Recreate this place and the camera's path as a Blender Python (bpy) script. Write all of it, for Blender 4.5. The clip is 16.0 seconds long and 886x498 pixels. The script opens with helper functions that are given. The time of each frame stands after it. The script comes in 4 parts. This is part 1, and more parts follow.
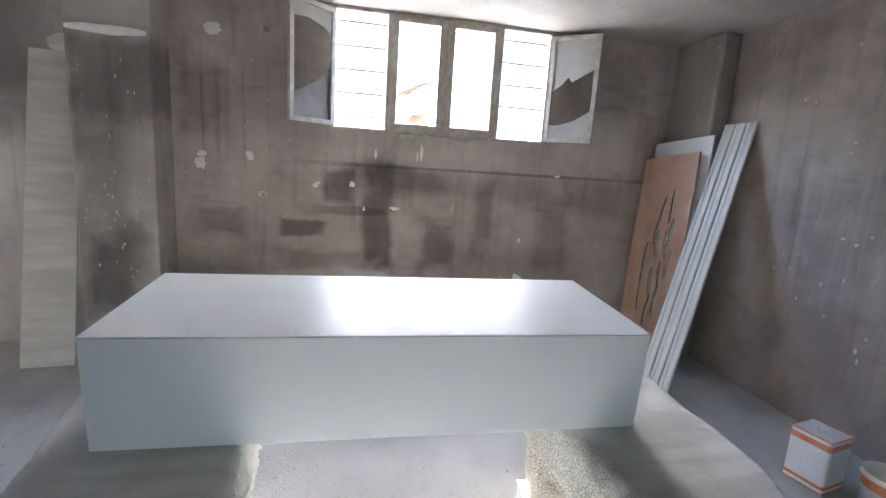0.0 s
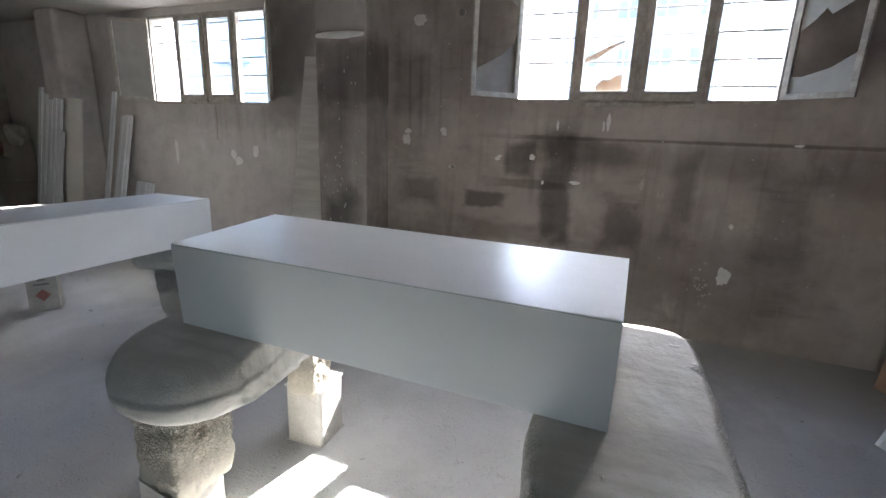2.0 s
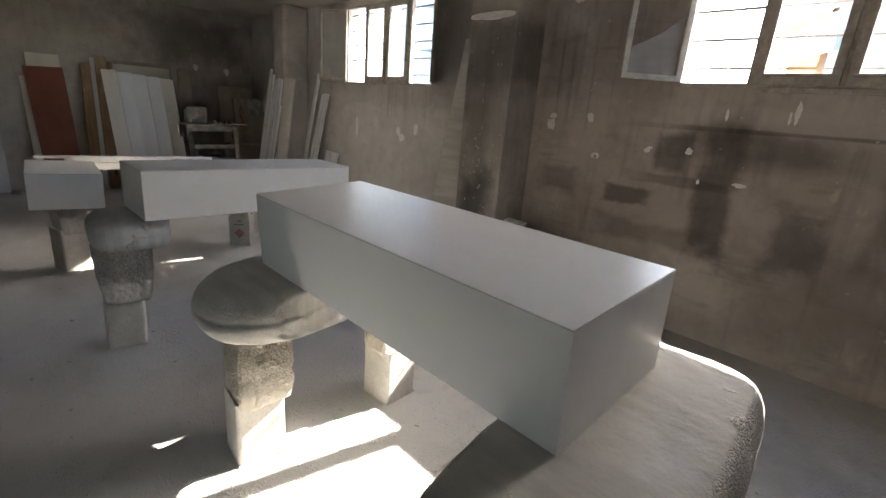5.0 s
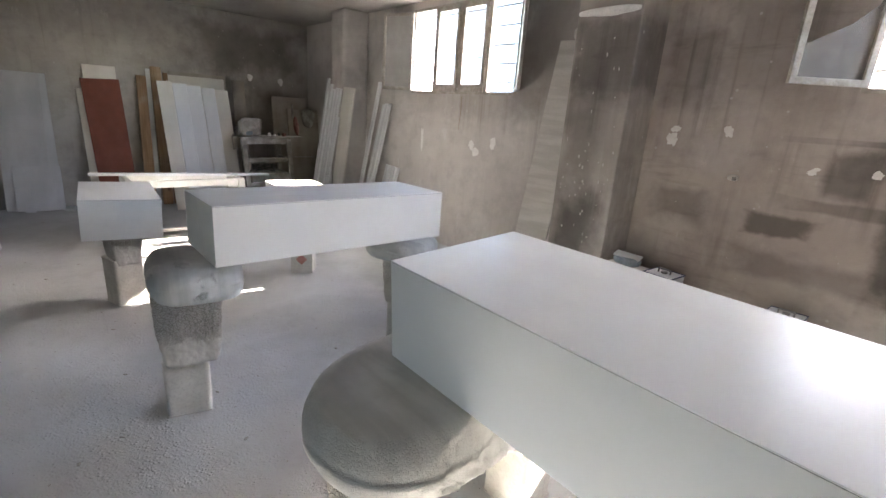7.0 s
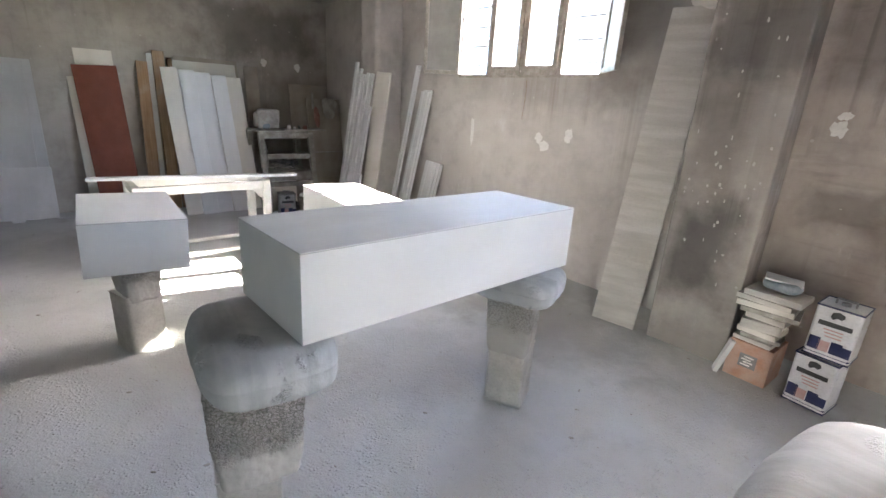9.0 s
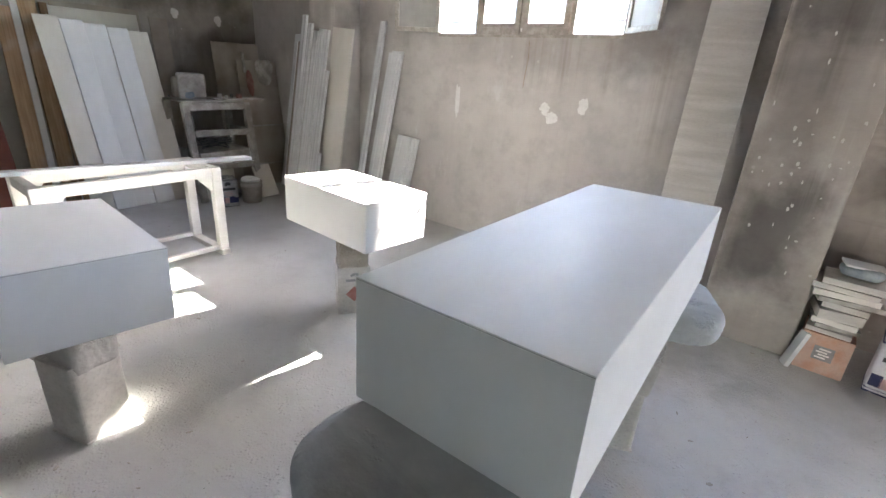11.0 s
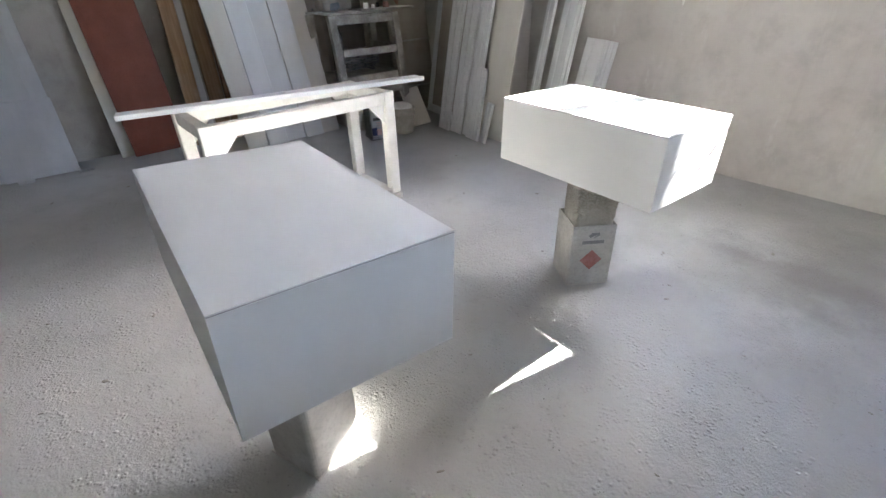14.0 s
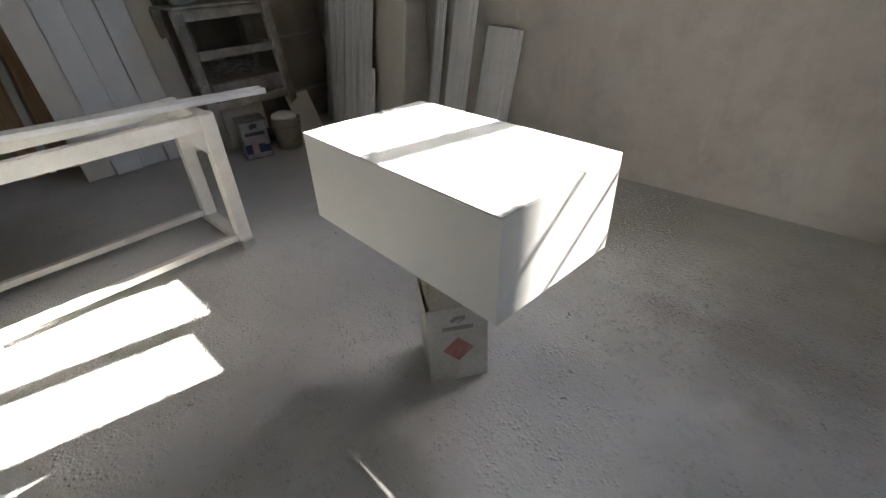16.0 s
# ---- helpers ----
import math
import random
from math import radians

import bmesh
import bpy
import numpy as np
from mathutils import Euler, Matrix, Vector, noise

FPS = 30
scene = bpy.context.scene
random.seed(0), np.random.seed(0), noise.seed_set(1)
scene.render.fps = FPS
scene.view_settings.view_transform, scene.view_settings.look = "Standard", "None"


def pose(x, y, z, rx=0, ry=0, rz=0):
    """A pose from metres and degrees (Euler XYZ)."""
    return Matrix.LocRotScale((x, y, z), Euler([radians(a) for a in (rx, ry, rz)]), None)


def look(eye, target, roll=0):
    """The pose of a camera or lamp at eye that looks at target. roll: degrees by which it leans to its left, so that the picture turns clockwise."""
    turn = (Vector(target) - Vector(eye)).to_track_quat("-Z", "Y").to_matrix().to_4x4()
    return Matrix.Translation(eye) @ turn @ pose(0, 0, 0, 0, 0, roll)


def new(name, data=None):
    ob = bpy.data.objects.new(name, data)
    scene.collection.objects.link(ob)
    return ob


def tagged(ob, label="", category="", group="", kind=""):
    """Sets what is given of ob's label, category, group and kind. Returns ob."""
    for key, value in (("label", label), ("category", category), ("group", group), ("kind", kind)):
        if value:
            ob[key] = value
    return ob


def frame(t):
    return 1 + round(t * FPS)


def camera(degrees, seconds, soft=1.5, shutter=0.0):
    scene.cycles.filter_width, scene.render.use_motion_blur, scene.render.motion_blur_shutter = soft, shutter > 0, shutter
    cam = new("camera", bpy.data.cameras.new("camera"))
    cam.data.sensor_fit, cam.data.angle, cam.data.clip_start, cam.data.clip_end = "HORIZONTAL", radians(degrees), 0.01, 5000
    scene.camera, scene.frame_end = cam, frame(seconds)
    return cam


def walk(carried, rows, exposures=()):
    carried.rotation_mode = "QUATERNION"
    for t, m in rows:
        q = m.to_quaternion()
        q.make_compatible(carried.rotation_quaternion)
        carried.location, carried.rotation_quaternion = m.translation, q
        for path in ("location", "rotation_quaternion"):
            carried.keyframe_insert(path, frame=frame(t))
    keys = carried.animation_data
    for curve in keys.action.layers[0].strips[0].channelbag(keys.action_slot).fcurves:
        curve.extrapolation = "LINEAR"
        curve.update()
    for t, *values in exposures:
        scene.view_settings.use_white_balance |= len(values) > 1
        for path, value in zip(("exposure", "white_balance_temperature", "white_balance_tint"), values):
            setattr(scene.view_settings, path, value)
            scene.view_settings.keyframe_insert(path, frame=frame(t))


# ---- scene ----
cam = camera(88.2, 16.0)
PATH = [
    (0, (0.444, 0.039, 1.867), (0.83, 1.969, 1.51), 3.7),
    (0.5, (0.576, 0.098, 1.841), (0.736, 2.051, 1.442), 2.6),
    (1, (0.803, 0.043, 1.802), (0.714, 1.996, 1.379), 1.5),
    (1.5, (1.078, 0.037, 1.826), (0.688, 1.943, 1.361), 0.9),
    (2, (1.356, 0.104, 1.825), (0.635, 1.904, 1.336), 2.1),
    (2.5, (1.577, 0.09, 1.796), (0.604, 1.763, 1.291), 1.1),
    (3, (1.77, 0.137, 1.814), (0.725, 1.761, 1.295), 2.4),
    (3.5, (1.892, 0.288, 1.805), (0.736, 1.834, 1.283), 3.6),
    (4, (1.933, 0.377, 1.806), (0.682, 1.839, 1.261), 4.7),
    (6.5, (1.166, 0.49, 1.804), (-0.242, 1.787, 1.226), 3.6),
    (7, (0.869, 0.517, 1.825), (-0.57, 1.786, 1.26), 4.1),
    (7.5, (0.523, 0.494, 1.812), (-0.937, 1.737, 1.244), 4.3),
    (8, (0.22, 0.505, 1.795), (-1.257, 1.719, 1.209), 3.6),
    (10.5, (-1.164, 0.595, 1.749), (-2.337, 2.064, 1.065), 3.8),
    (11, (-1.493, 0.475, 1.731), (-2.598, 1.979, 1.011), 3.9),
    (11.5, (-1.827, 0.429, 1.672), (-3.014, 1.853, 0.921), 2.1),
    (12, (-2.149, 0.432, 1.61), (-3.479, 1.703, 0.825), 0.0),
    (12.5, (-2.396, 0.363, 1.562), (-3.752, 1.566, 0.717), 0.1),
    (13, (-2.587, 0.298, 1.52), (-3.92, 1.466, 0.594), -1.1),
    (13.5, (-2.678, 0.363, 1.495), (-4.021, 1.475, 0.514), -1.4),
    (14, (-2.704, 0.562, 1.504), (-4.017, 1.674, 0.485), -1.6),
    (14.5, (-2.779, 0.781, 1.495), (-4.014, 1.949, 0.441), -0.8),
    (15, (-2.898, 1.031, 1.487), (-4.09, 2.229, 0.418), -1.4),
    (15.5, (-2.903, 1.321, 1.465), (-4.069, 2.541, 0.392), -2.1),
    (16, (-2.895, 1.601, 1.453), (-4.098, 2.784, 0.38), -3.4),
]
EXPOSURES = [(0.0, 5.46, 6200, 11.5), (0.5, 5.24, 6200, 11.5), (1.0, 5.15, 6150, 11.5), (2.0, 4.7, 6300, 10.5), (3.0, 4.33, 7100, 9.5), (4.0, 4.37, 7350, 10.5), (6.5, 4.97, 6950, 14), (7.0, 5.52, 6800, 13.5), (8.0, 5.92, 6650, 13), (10.5, 5.95, 6600, 12), (11.0, 5.97, 6550, 12), (13.5, 5.92, 6300, 10.8), (14.5, 5.72, 6400, 11.5), (15.0, 5.59, 6450, 11), (15.5, 5.31, 6550, 10.5), (16.0, 4.63, 6800, 9.5)]
walk(cam, [(t, look(eye, target, roll)) for t, eye, target, roll in PATH], EXPOSURES)

# ---- light: a clear sky and a sun that stands north-north-east, 37 degrees high ----
SUN = Vector((0.216, 1.0, 0.772)).normalized()
world = bpy.data.worlds.new("sky")
scene.world = world
world.use_nodes = True
wn = world.node_tree.nodes
sky = wn.new("ShaderNodeTexSky")
sky.sky_type = "NISHITA"
sky.sun_disc = False
sky.sun_elevation = math.asin(SUN.z)
sky.sun_rotation = math.atan2(SUN.x, SUN.y)
world.node_tree.links.new(sky.outputs[0], wn["Background"].inputs[0])
wn["Background"].inputs[1].default_value = 0.15
sun = new("sun", bpy.data.lights.new("sun", "SUN"))
sun.data.energy = 3.1
sun.data.angle = radians(0.5)
sun.data.color = (1.0, 0.96, 0.9)
sun.matrix_world = look(SUN * 40, (0, 0, 0))


Y1_OUT = 4.9


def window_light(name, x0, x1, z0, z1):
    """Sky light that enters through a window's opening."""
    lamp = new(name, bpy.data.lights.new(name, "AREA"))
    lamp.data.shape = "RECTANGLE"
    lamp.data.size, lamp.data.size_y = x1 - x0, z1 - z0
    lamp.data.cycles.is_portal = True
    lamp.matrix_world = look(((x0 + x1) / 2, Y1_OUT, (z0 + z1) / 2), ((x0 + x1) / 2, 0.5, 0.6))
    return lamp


# ---- materials ----
class Nodes:
    """A small builder for node materials."""

    def __init__(self, name):
        self.mat = bpy.data.materials.new(name)
        self.mat.use_nodes = True
        self.tree = self.mat.node_tree
        self.bsdf = self.tree.nodes["Principled BSDF"]

    def add(self, kind, **inputs):
        node = self.tree.nodes.new(kind)
        for key, value in inputs.items():
            self.put(node.inputs[key.replace("_", " ")], value)
        return node

    def put(self, socket, value):
        if isinstance(value, bpy.types.NodeSocket):
            self.tree.links.new(value, socket)
        elif isinstance(value, tuple) and len(value) == 3 and socket.type == "RGBA":
            socket.default_value = (*value, 1)
        else:
            socket.default_value = value

    def math(self, op, a, b=0.0, c=0.0):
        node = self.tree.nodes.new("ShaderNodeMath")
        node.operation = op
        for i, v in enumerate((a, b, c)):
            self.put(node.inputs[i], v)
        return node.outputs[0]

    def ramp(self, value, lo, hi, a=0.0, b=1.0, smooth=True):
        node = self.tree.nodes.new("ShaderNodeMapRange")
        node.interpolation_type = "SMOOTHSTEP" if smooth else "LINEAR"
        for i, v in enumerate((value, lo, hi, a, b)):
            self.put(node.inputs[i], v)
        return node.outputs[0]

    def mix(self, fac, a, b):
        node = self.tree.nodes.new("ShaderNodeMixRGB")
        for i, v in enumerate((fac, a, b)):
            self.put(node.inputs[i], v)
        return node.outputs[0]

    def noise(self, vec, scale, detail=4.0, rough=0.55):
        return self.add("ShaderNodeTexNoise", Vector=vec, Scale=scale, Detail=detail, Roughness=rough).outputs[0]

    def scaled(self, vec, x, y, z):
        node = self.tree.nodes.new("ShaderNodeMapping")
        self.put(node.inputs[0], vec)
        node.inputs[3].default_value = (x, y, z)
        return node.outputs[0]

    def coords(self):
        return self.add("ShaderNodeTexCoord").outputs["Object"]

    def bump(self, height, strength, distance, under=None):
        node = self.add("ShaderNodeBump", Height=height, Strength=strength, Distance=distance)
        if under is not None:
            self.put(node.inputs["Normal"], under)
        self.put(self.bsdf.inputs["Normal"], node.outputs[0])
        return node.outputs[0]

    def finish(self, colour, rough, metal=0.0, spec=None):
        self.put(self.bsdf.inputs["Base Color"], colour)
        self.put(self.bsdf.inputs["Roughness"], rough)
        self.bsdf.inputs["Metallic"].default_value = metal
        if spec is not None:
            self.bsdf.inputs["Specular IOR Level"].default_value = spec
        return self.mat


def surface(name, a, b, scale=6.0, rough=0.6, bump=0.3, grain=90.0, dust=0.0, metal=0.0, stretch=(1, 1, 1), depth=0.002, speck=0.35):
    """A plain worn surface: two tones in large blotches, fine grain, and a film of pale dust."""
    n = Nodes(name)
    co = n.scaled(n.coords(), *stretch)
    big = n.ramp(n.noise(co, scale, 5), 0.35, 0.68)
    fine = n.noise(co, grain, 3)
    colour = n.mix(big, a, b)
    colour = n.mix(n.ramp(fine, 0.45, 0.75, 0, speck), colour, tuple(c * 0.6 for c in a))
    if dust:
        colour = n.mix(n.math("MULTIPLY", n.ramp(n.noise(co, scale * 2.3, 6), 0.3, 0.6), dust), colour, (0.62, 0.61, 0.58))
    n.bump(fine, bump, depth)
    return n.finish(colour, n.ramp(n.noise(co, scale * 3, 4), 0.3, 0.7, rough - 0.08, rough + 0.08), metal)


def wall_paint(name, axis, base, tone, stains, streaks=0.5, soot=(0.035, 0.033, 0.033), drips=(), drip=(0.06, 0.05, 0.042)):
    """Bare render, blotched and streaked. A stain is (place along the wall, height, half width, half height, softness,
    strength):
    strength over nought is dark soot and one painted ledge shadow, under nought is pale filler."""
    n = Nodes(name)
    co = n.coords()
    parts = n.add("ShaderNodeSeparateXYZ", Vector=co).outputs
    u, z = parts[axis], parts[2]
    warp = n.math("MULTIPLY", n.math("SUBTRACT", n.noise(co, 2.0, 7, 0.6), 0.5), 2.2)
    colour = n.mix(n.ramp(n.noise(co, 1.1, 6, 0.6), 0.36, 0.66), base, tone)
    colour = n.mix(n.ramp(n.noise(co, 4.5, 6, 0.65), 0.42, 0.75, 0, 0.4), colour, tuple(c * 0.66 for c in base))
    courses = n.math("MULTIPLY", n.ramp(n.noise(n.scaled(co, 1.3, 1.3, 7.0), 1.0, 4, 0.6), 0.54, 0.7, 0, streaks * 0.9 - 0.1), n.ramp(n.noise(co, 1.7, 4), 0.42, 0.6))
    colour = n.mix(courses, colour, tuple(c * 0.42 for c in base))
    scrape = n.math("MULTIPLY", n.ramp(n.noise(n.scaled(co, 3.0, 3.0, 1.2), 2.0, 7, 0.7), 0.56, 0.72, 0, 0.45), n.ramp(n.noise(co, 0.8, 3), 0.45, 0.62))
    colour = n.mix(scrape, colour, tuple(min(0.7, c * 1.5) for c in tone))
    tall = n.scaled(co, 9.0, 9.0, 0.45)
    runs = n.ramp(n.noise(tall, 1.0, 5, 0.6), 0.52, 0.75, 0, streaks)
    runs = n.math("MULTIPLY", runs, n.ramp(n.noise(co, 0.9, 3), 0.4, 0.6))
    colour = n.mix(runs, colour, tuple(c * 0.45 for c in base))
    pale = n.math("MULTIPLY", n.ramp(n.noise(n.scaled(co, 7.0, 7.0, 0.7), 1.3, 4), 0.62, 0.78, 0, 0.4), n.ramp(n.noise(co, 1.4, 3), 0.45, 0.62))
    colour = n.mix(pale, colour, (0.5, 0.48, 0.45))
    for cu, cz, hw, hh, soft, strength in stains:
        du = n.math("DIVIDE", n.math("ABSOLUTE", n.math("SUBTRACT", u, cu)), hw)
        dz = n.math("DIVIDE", n.math("ABSOLUTE", n.math("SUBTRACT", z, cz)), hh)
        d = n.math("ADD", n.math("MAXIMUM", du, dz), warp)
        mask = n.ramp(d, 1.2 + soft, 0.9 - soft, 0.0, abs(strength))
        colour = n.mix(mask, colour, soot if strength > 0 else (0.56, 0.54, 0.5))
    lines = n.ramp(n.noise(n.scaled(co, 13.0, 13.0, 0.3), 1.0, 5, 0.6), 0.45, 0.72)
    for cu, cz, hw, hh, soft, strength in drips:
        du = n.math("DIVIDE", n.math("ABSOLUTE", n.math("SUBTRACT", u, cu)), hw)
        dz = n.math("DIVIDE", n.math("ABSOLUTE", n.math("SUBTRACT", z, cz)), hh)
        mask = n.ramp(n.math("ADD", n.math("MAXIMUM", du, dz), warp), 1.1 + soft, 0.8 - soft, 0.0, abs(strength))
        colour = n.mix(n.math("MULTIPLY", mask, lines), colour, drip if strength > 0 else (0.6, 0.58, 0.55))
    spots = n.add("ShaderNodeTexVoronoi", Vector=co, Scale=9.0)
    spot = n.math("MULTIPLY", n.ramp(spots.outputs["Distance"], 0.13, 0.08), n.ramp(n.noise(co, 3.1, 2), 0.56, 0.62))
    colour = n.mix(n.math("MULTIPLY", spot, 0.45), colour, (0.6, 0.58, 0.55))
    grain = n.math("ADD", n.noise(co, 60, 5), n.math("MULTIPLY", n.noise(co, 7, 5), 2.0))
    n.bump(grain, 0.35, 0.006)
    return n.finish(colour, 0.92, spec=0.2)


# the thin line at 1.825 m is a ledge's shadow put into the colour
STAINS_SHADOW_NORTH = [
    (0.69, 1.3, 0.13, 0.5, 0.25, 0.62), (1.95, 1.825, 1.45, 0.014, 0.5, 0.55), (0.95, 1.72, 0.45, 0.1, 0.3, 0.4), (-0.04, 1.165, 0.21, 0.075, 0.12, 0.62), (1.31, 1.04, 0.16, 0.24, 0.25, 0.5),
    (0.28, 1.6, 0.11, 0.13, 0.3, 0.55), (1.81, 1.4, 0.1, 0.34, 0.4, 0.42), (2.6, 1.2, 0.2, 0.38, 0.4, 0.32), (0.45, 1.36, 0.35, 0.035, 0.3, 0.4), (-0.83, 1.21, 0.2, 0.13, 0.3, 0.4),
    (-0.95, 2.35, 0.2, 0.3, 0.4, 0.4), (-0.35, 2.6, 0.4, 0.5, 0.4, 0.3), (2.9, 2.75, 0.5, 0.4, 0.4, 0.45), (3.2, 2.2, 0.25, 0.3, 0.08, -0.3), (1.9, 0.6, 0.8, 0.4, 0.4, 0.3),
    (1.65, 1.66, 0.9, 0.12, 0.4, 0.3), (0.2, 0.85, 0.5, 0.1, 0.3, 0.35), (3.1, 1.6, 0.35, 0.2, 0.3, 0.3), (1.2, 1.95, 0.9, 0.05, 0.4, -0.16),
]
STAINS_COLUMN = [(-1.45, 2.42, 0.35, 0.3, 0.2, 0.5), (-1.55, 1.85, 0.15, 0.5, 0.5, 0.35), (-1.5, 0.85, 0.2, 0.35, 0.4, 0.7), (-1.45, 3.05, 0.4, 0.3, 0.06, -0.25)]
STAINS_EAST = [(3.6, 2.9, 0.5, 0.3, 0.4, 0.35), (2.2, 2.3, 0.7, 0.5, 0.5, 0.35), (3.0, 1.0, 0.5, 0.7, 0.5, 0.3)]
# the last one darkens the lower wall near the north corner
STAINS_WEST = [(3.6, 2.7, 0.9, 0.35, 0.4, 0.5), (1.0, 2.9, 1.2, 0.3, 0.5, 0.2), (4.0, 1.2, 0.8, 0.9, 0.5, 0.3)]
wall_north_mat = wall_paint("stained_render_north", 0, (0.38, 0.328, 0.298), (0.48, 0.428, 0.394), STAINS_SHADOW_NORTH, drips=[(-0.6, 2.2, 0.5, 0.5, 0.3, 0.45), (0.6, 1.7, 0.4, 0.4, 0.4, 0.35), (2.2, 1.5, 0.9, 0.6, 0.4, 0.2), (1.0, 1.95, 1.4, 0.12, 0.3, -0.12)])
wall_bay_mat = wall_paint("grey_render_bay", 0, (0.49, 0.461, 0.436), (0.57, 0.541, 0.511), [(-3.6, 1.98, 1.0, 0.14, 0.6, 0.26), (-2.35, 2.6, 0.45, 0.6, 0.4, 0.45), (-5.6, 2.7, 0.5, 0.5, 0.4, 0.3)], 0.15, (0.12, 0.1, 0.085), [(-3.45, 1.94, 0.5, 0.26, 0.6, 0.34), (-2.45, 1.6, 0.25, 0.5, 0.5, 0.25)], (0.17, 0.11, 0.075))
column_mat = wall_paint("stained_render_column", 0, (0.33, 0.3, 0.275), (0.46, 0.424, 0.394), STAINS_COLUMN, 0.35, drips=[(-1.45, 2.2, 0.3, 0.5, 0.4, 0.4), (-1.28, 1.7, 0.1, 0.6, 0.4, -0.22)])
wall_east_mat = wall_paint("stained_render_east", 1, (0.31, 0.26, 0.23), (0.4, 0.345, 0.31), STAINS_EAST, drips=[(2.6, 1.6, 0.9, 0.6, 0.3, -0.13), (1.6, 1.5, 0.6, 0.7, 0.4, -0.1)])
wall_west_mat = wall_paint("grey_render_west", 1, (0.36, 0.335, 0.3), (0.44, 0.415, 0.38), STAINS_WEST, 0.25)
plain_render = wall_paint("plain_render", 0, (0.24, 0.22, 0.2), (0.32, 0.3, 0.28), [], 0.2)
ceiling_mat = surface("dusty_ceiling", (0.33, 0.305, 0.28), (0.41, 0.385, 0.355), 1.2, 0.9, 0.3, 40)


def floor_material():
    n = Nodes("dusty_concrete_floor")
    co = n.coords()
    colour = n.mix(n.ramp(n.noise(co, 0.8, 6, 0.6), 0.35, 0.65), (0.415, 0.414, 0.402), (0.535, 0.54, 0.53))
    colour = n.mix(n.ramp(n.noise(co, 3.2, 7, 0.7), 0.5, 0.75, 0, 0.5), colour, (0.36, 0.355, 0.345))
    dots = n.add("ShaderNodeTexVoronoi", Vector=co, Scale=38.0)
    dot = n.math("MULTIPLY", n.ramp(dots.outputs["Distance"], 0.16, 0.07), n.ramp(n.noise(co, 12, 2), 0.58, 0.66))
    colour = n.mix(dot, colour, (0.2, 0.195, 0.185))
    parts = n.add("ShaderNodeSeparateXYZ", Vector=co).outputs
    warp = n.math("MULTIPLY", n.math("SUBTRACT", n.noise(co, 2.6, 7, 0.65), 0.5), 2.4)
    # soft stains; those round x -2.5 are deepened to paint in dimmer light
    for cx, cy, hw, hh, strength in ((-3.0, 3.48, 0.5, 0.1, 0.5), (-2.4, 3.7, 0.8, 0.6, 0.5), (-3.3, 3.3, 0.5, 0.3, 0.35), (-2.6, 2.3, 0.5, 0.6, 0.3), (-6.4, 0.9, 0.9, 0.7, 0.3), (0.6, 3.6, 1.6, 0.5, 0.3), (2.4, 2.9, 0.6, 0.8, 0.3)):
        dx = n.math("DIVIDE", n.math("ABSOLUTE", n.math("SUBTRACT", parts[0], cx)), hw)
        dy = n.math("DIVIDE", n.math("ABSOLUTE", n.math("SUBTRACT", parts[1], cy)), hh)
        far = n.math("ADD", n.math("SQRT", n.math("ADD", n.math("MULTIPLY", dx, dx), n.math("MULTIPLY", dy, dy))), warp)
        colour = n.mix(n.ramp(far, 1.6, 0.4, 0.0, strength), colour, (0.25, 0.24, 0.225))
    fine = n.noise(co, 75, 6, 0.7)
    pebbles = n.add("ShaderNodeTexVoronoi", Vector=co, Scale=48.0)
    lumps = n.ramp(pebbles.outputs["Distance"], 0.45, 0.1)
    lumps = n.math("MULTIPLY", lumps, n.ramp(n.noise(co, 9, 4), 0.42, 0.6))
    n.bump(n.math("ADD", fine, n.math("ADD", lumps, n.noise(co, 30, 3))), 0.62, 0.011)
    return n.finish(colour, 0.88, spec=0.25)


floor_mat = floor_material()


def lacquer_material(name, a, b, rough, spec):
    n = Nodes(name)
    co = n.coords()
    smear = n.ramp(n.noise(n.scaled(co, 1.5, 4.0, 2.0), 1.6, 5), 0.35, 0.7)
    colour = n.mix(smear, a, b)
    n.bump(n.noise(co, 22, 3), 0.03, 0.001)
    return n.finish(colour, rough, spec=spec)


# the faint blue in the colour stands in for sky mirrored in the gloss
lacquer = lacquer_material("white_gloss_lacquer", (0.748, 0.768, 0.78), (0.772, 0.79, 0.802), 0.29, 0.06)
satin = lacquer_material("white_satin_lacquer", (0.68, 0.684, 0.674), (0.715, 0.718, 0.71), 0.42, 0.06)
seam = surface("dark_joint_line", (0.08, 0.08, 0.085), (0.12, 0.12, 0.12), 20, 0.7)


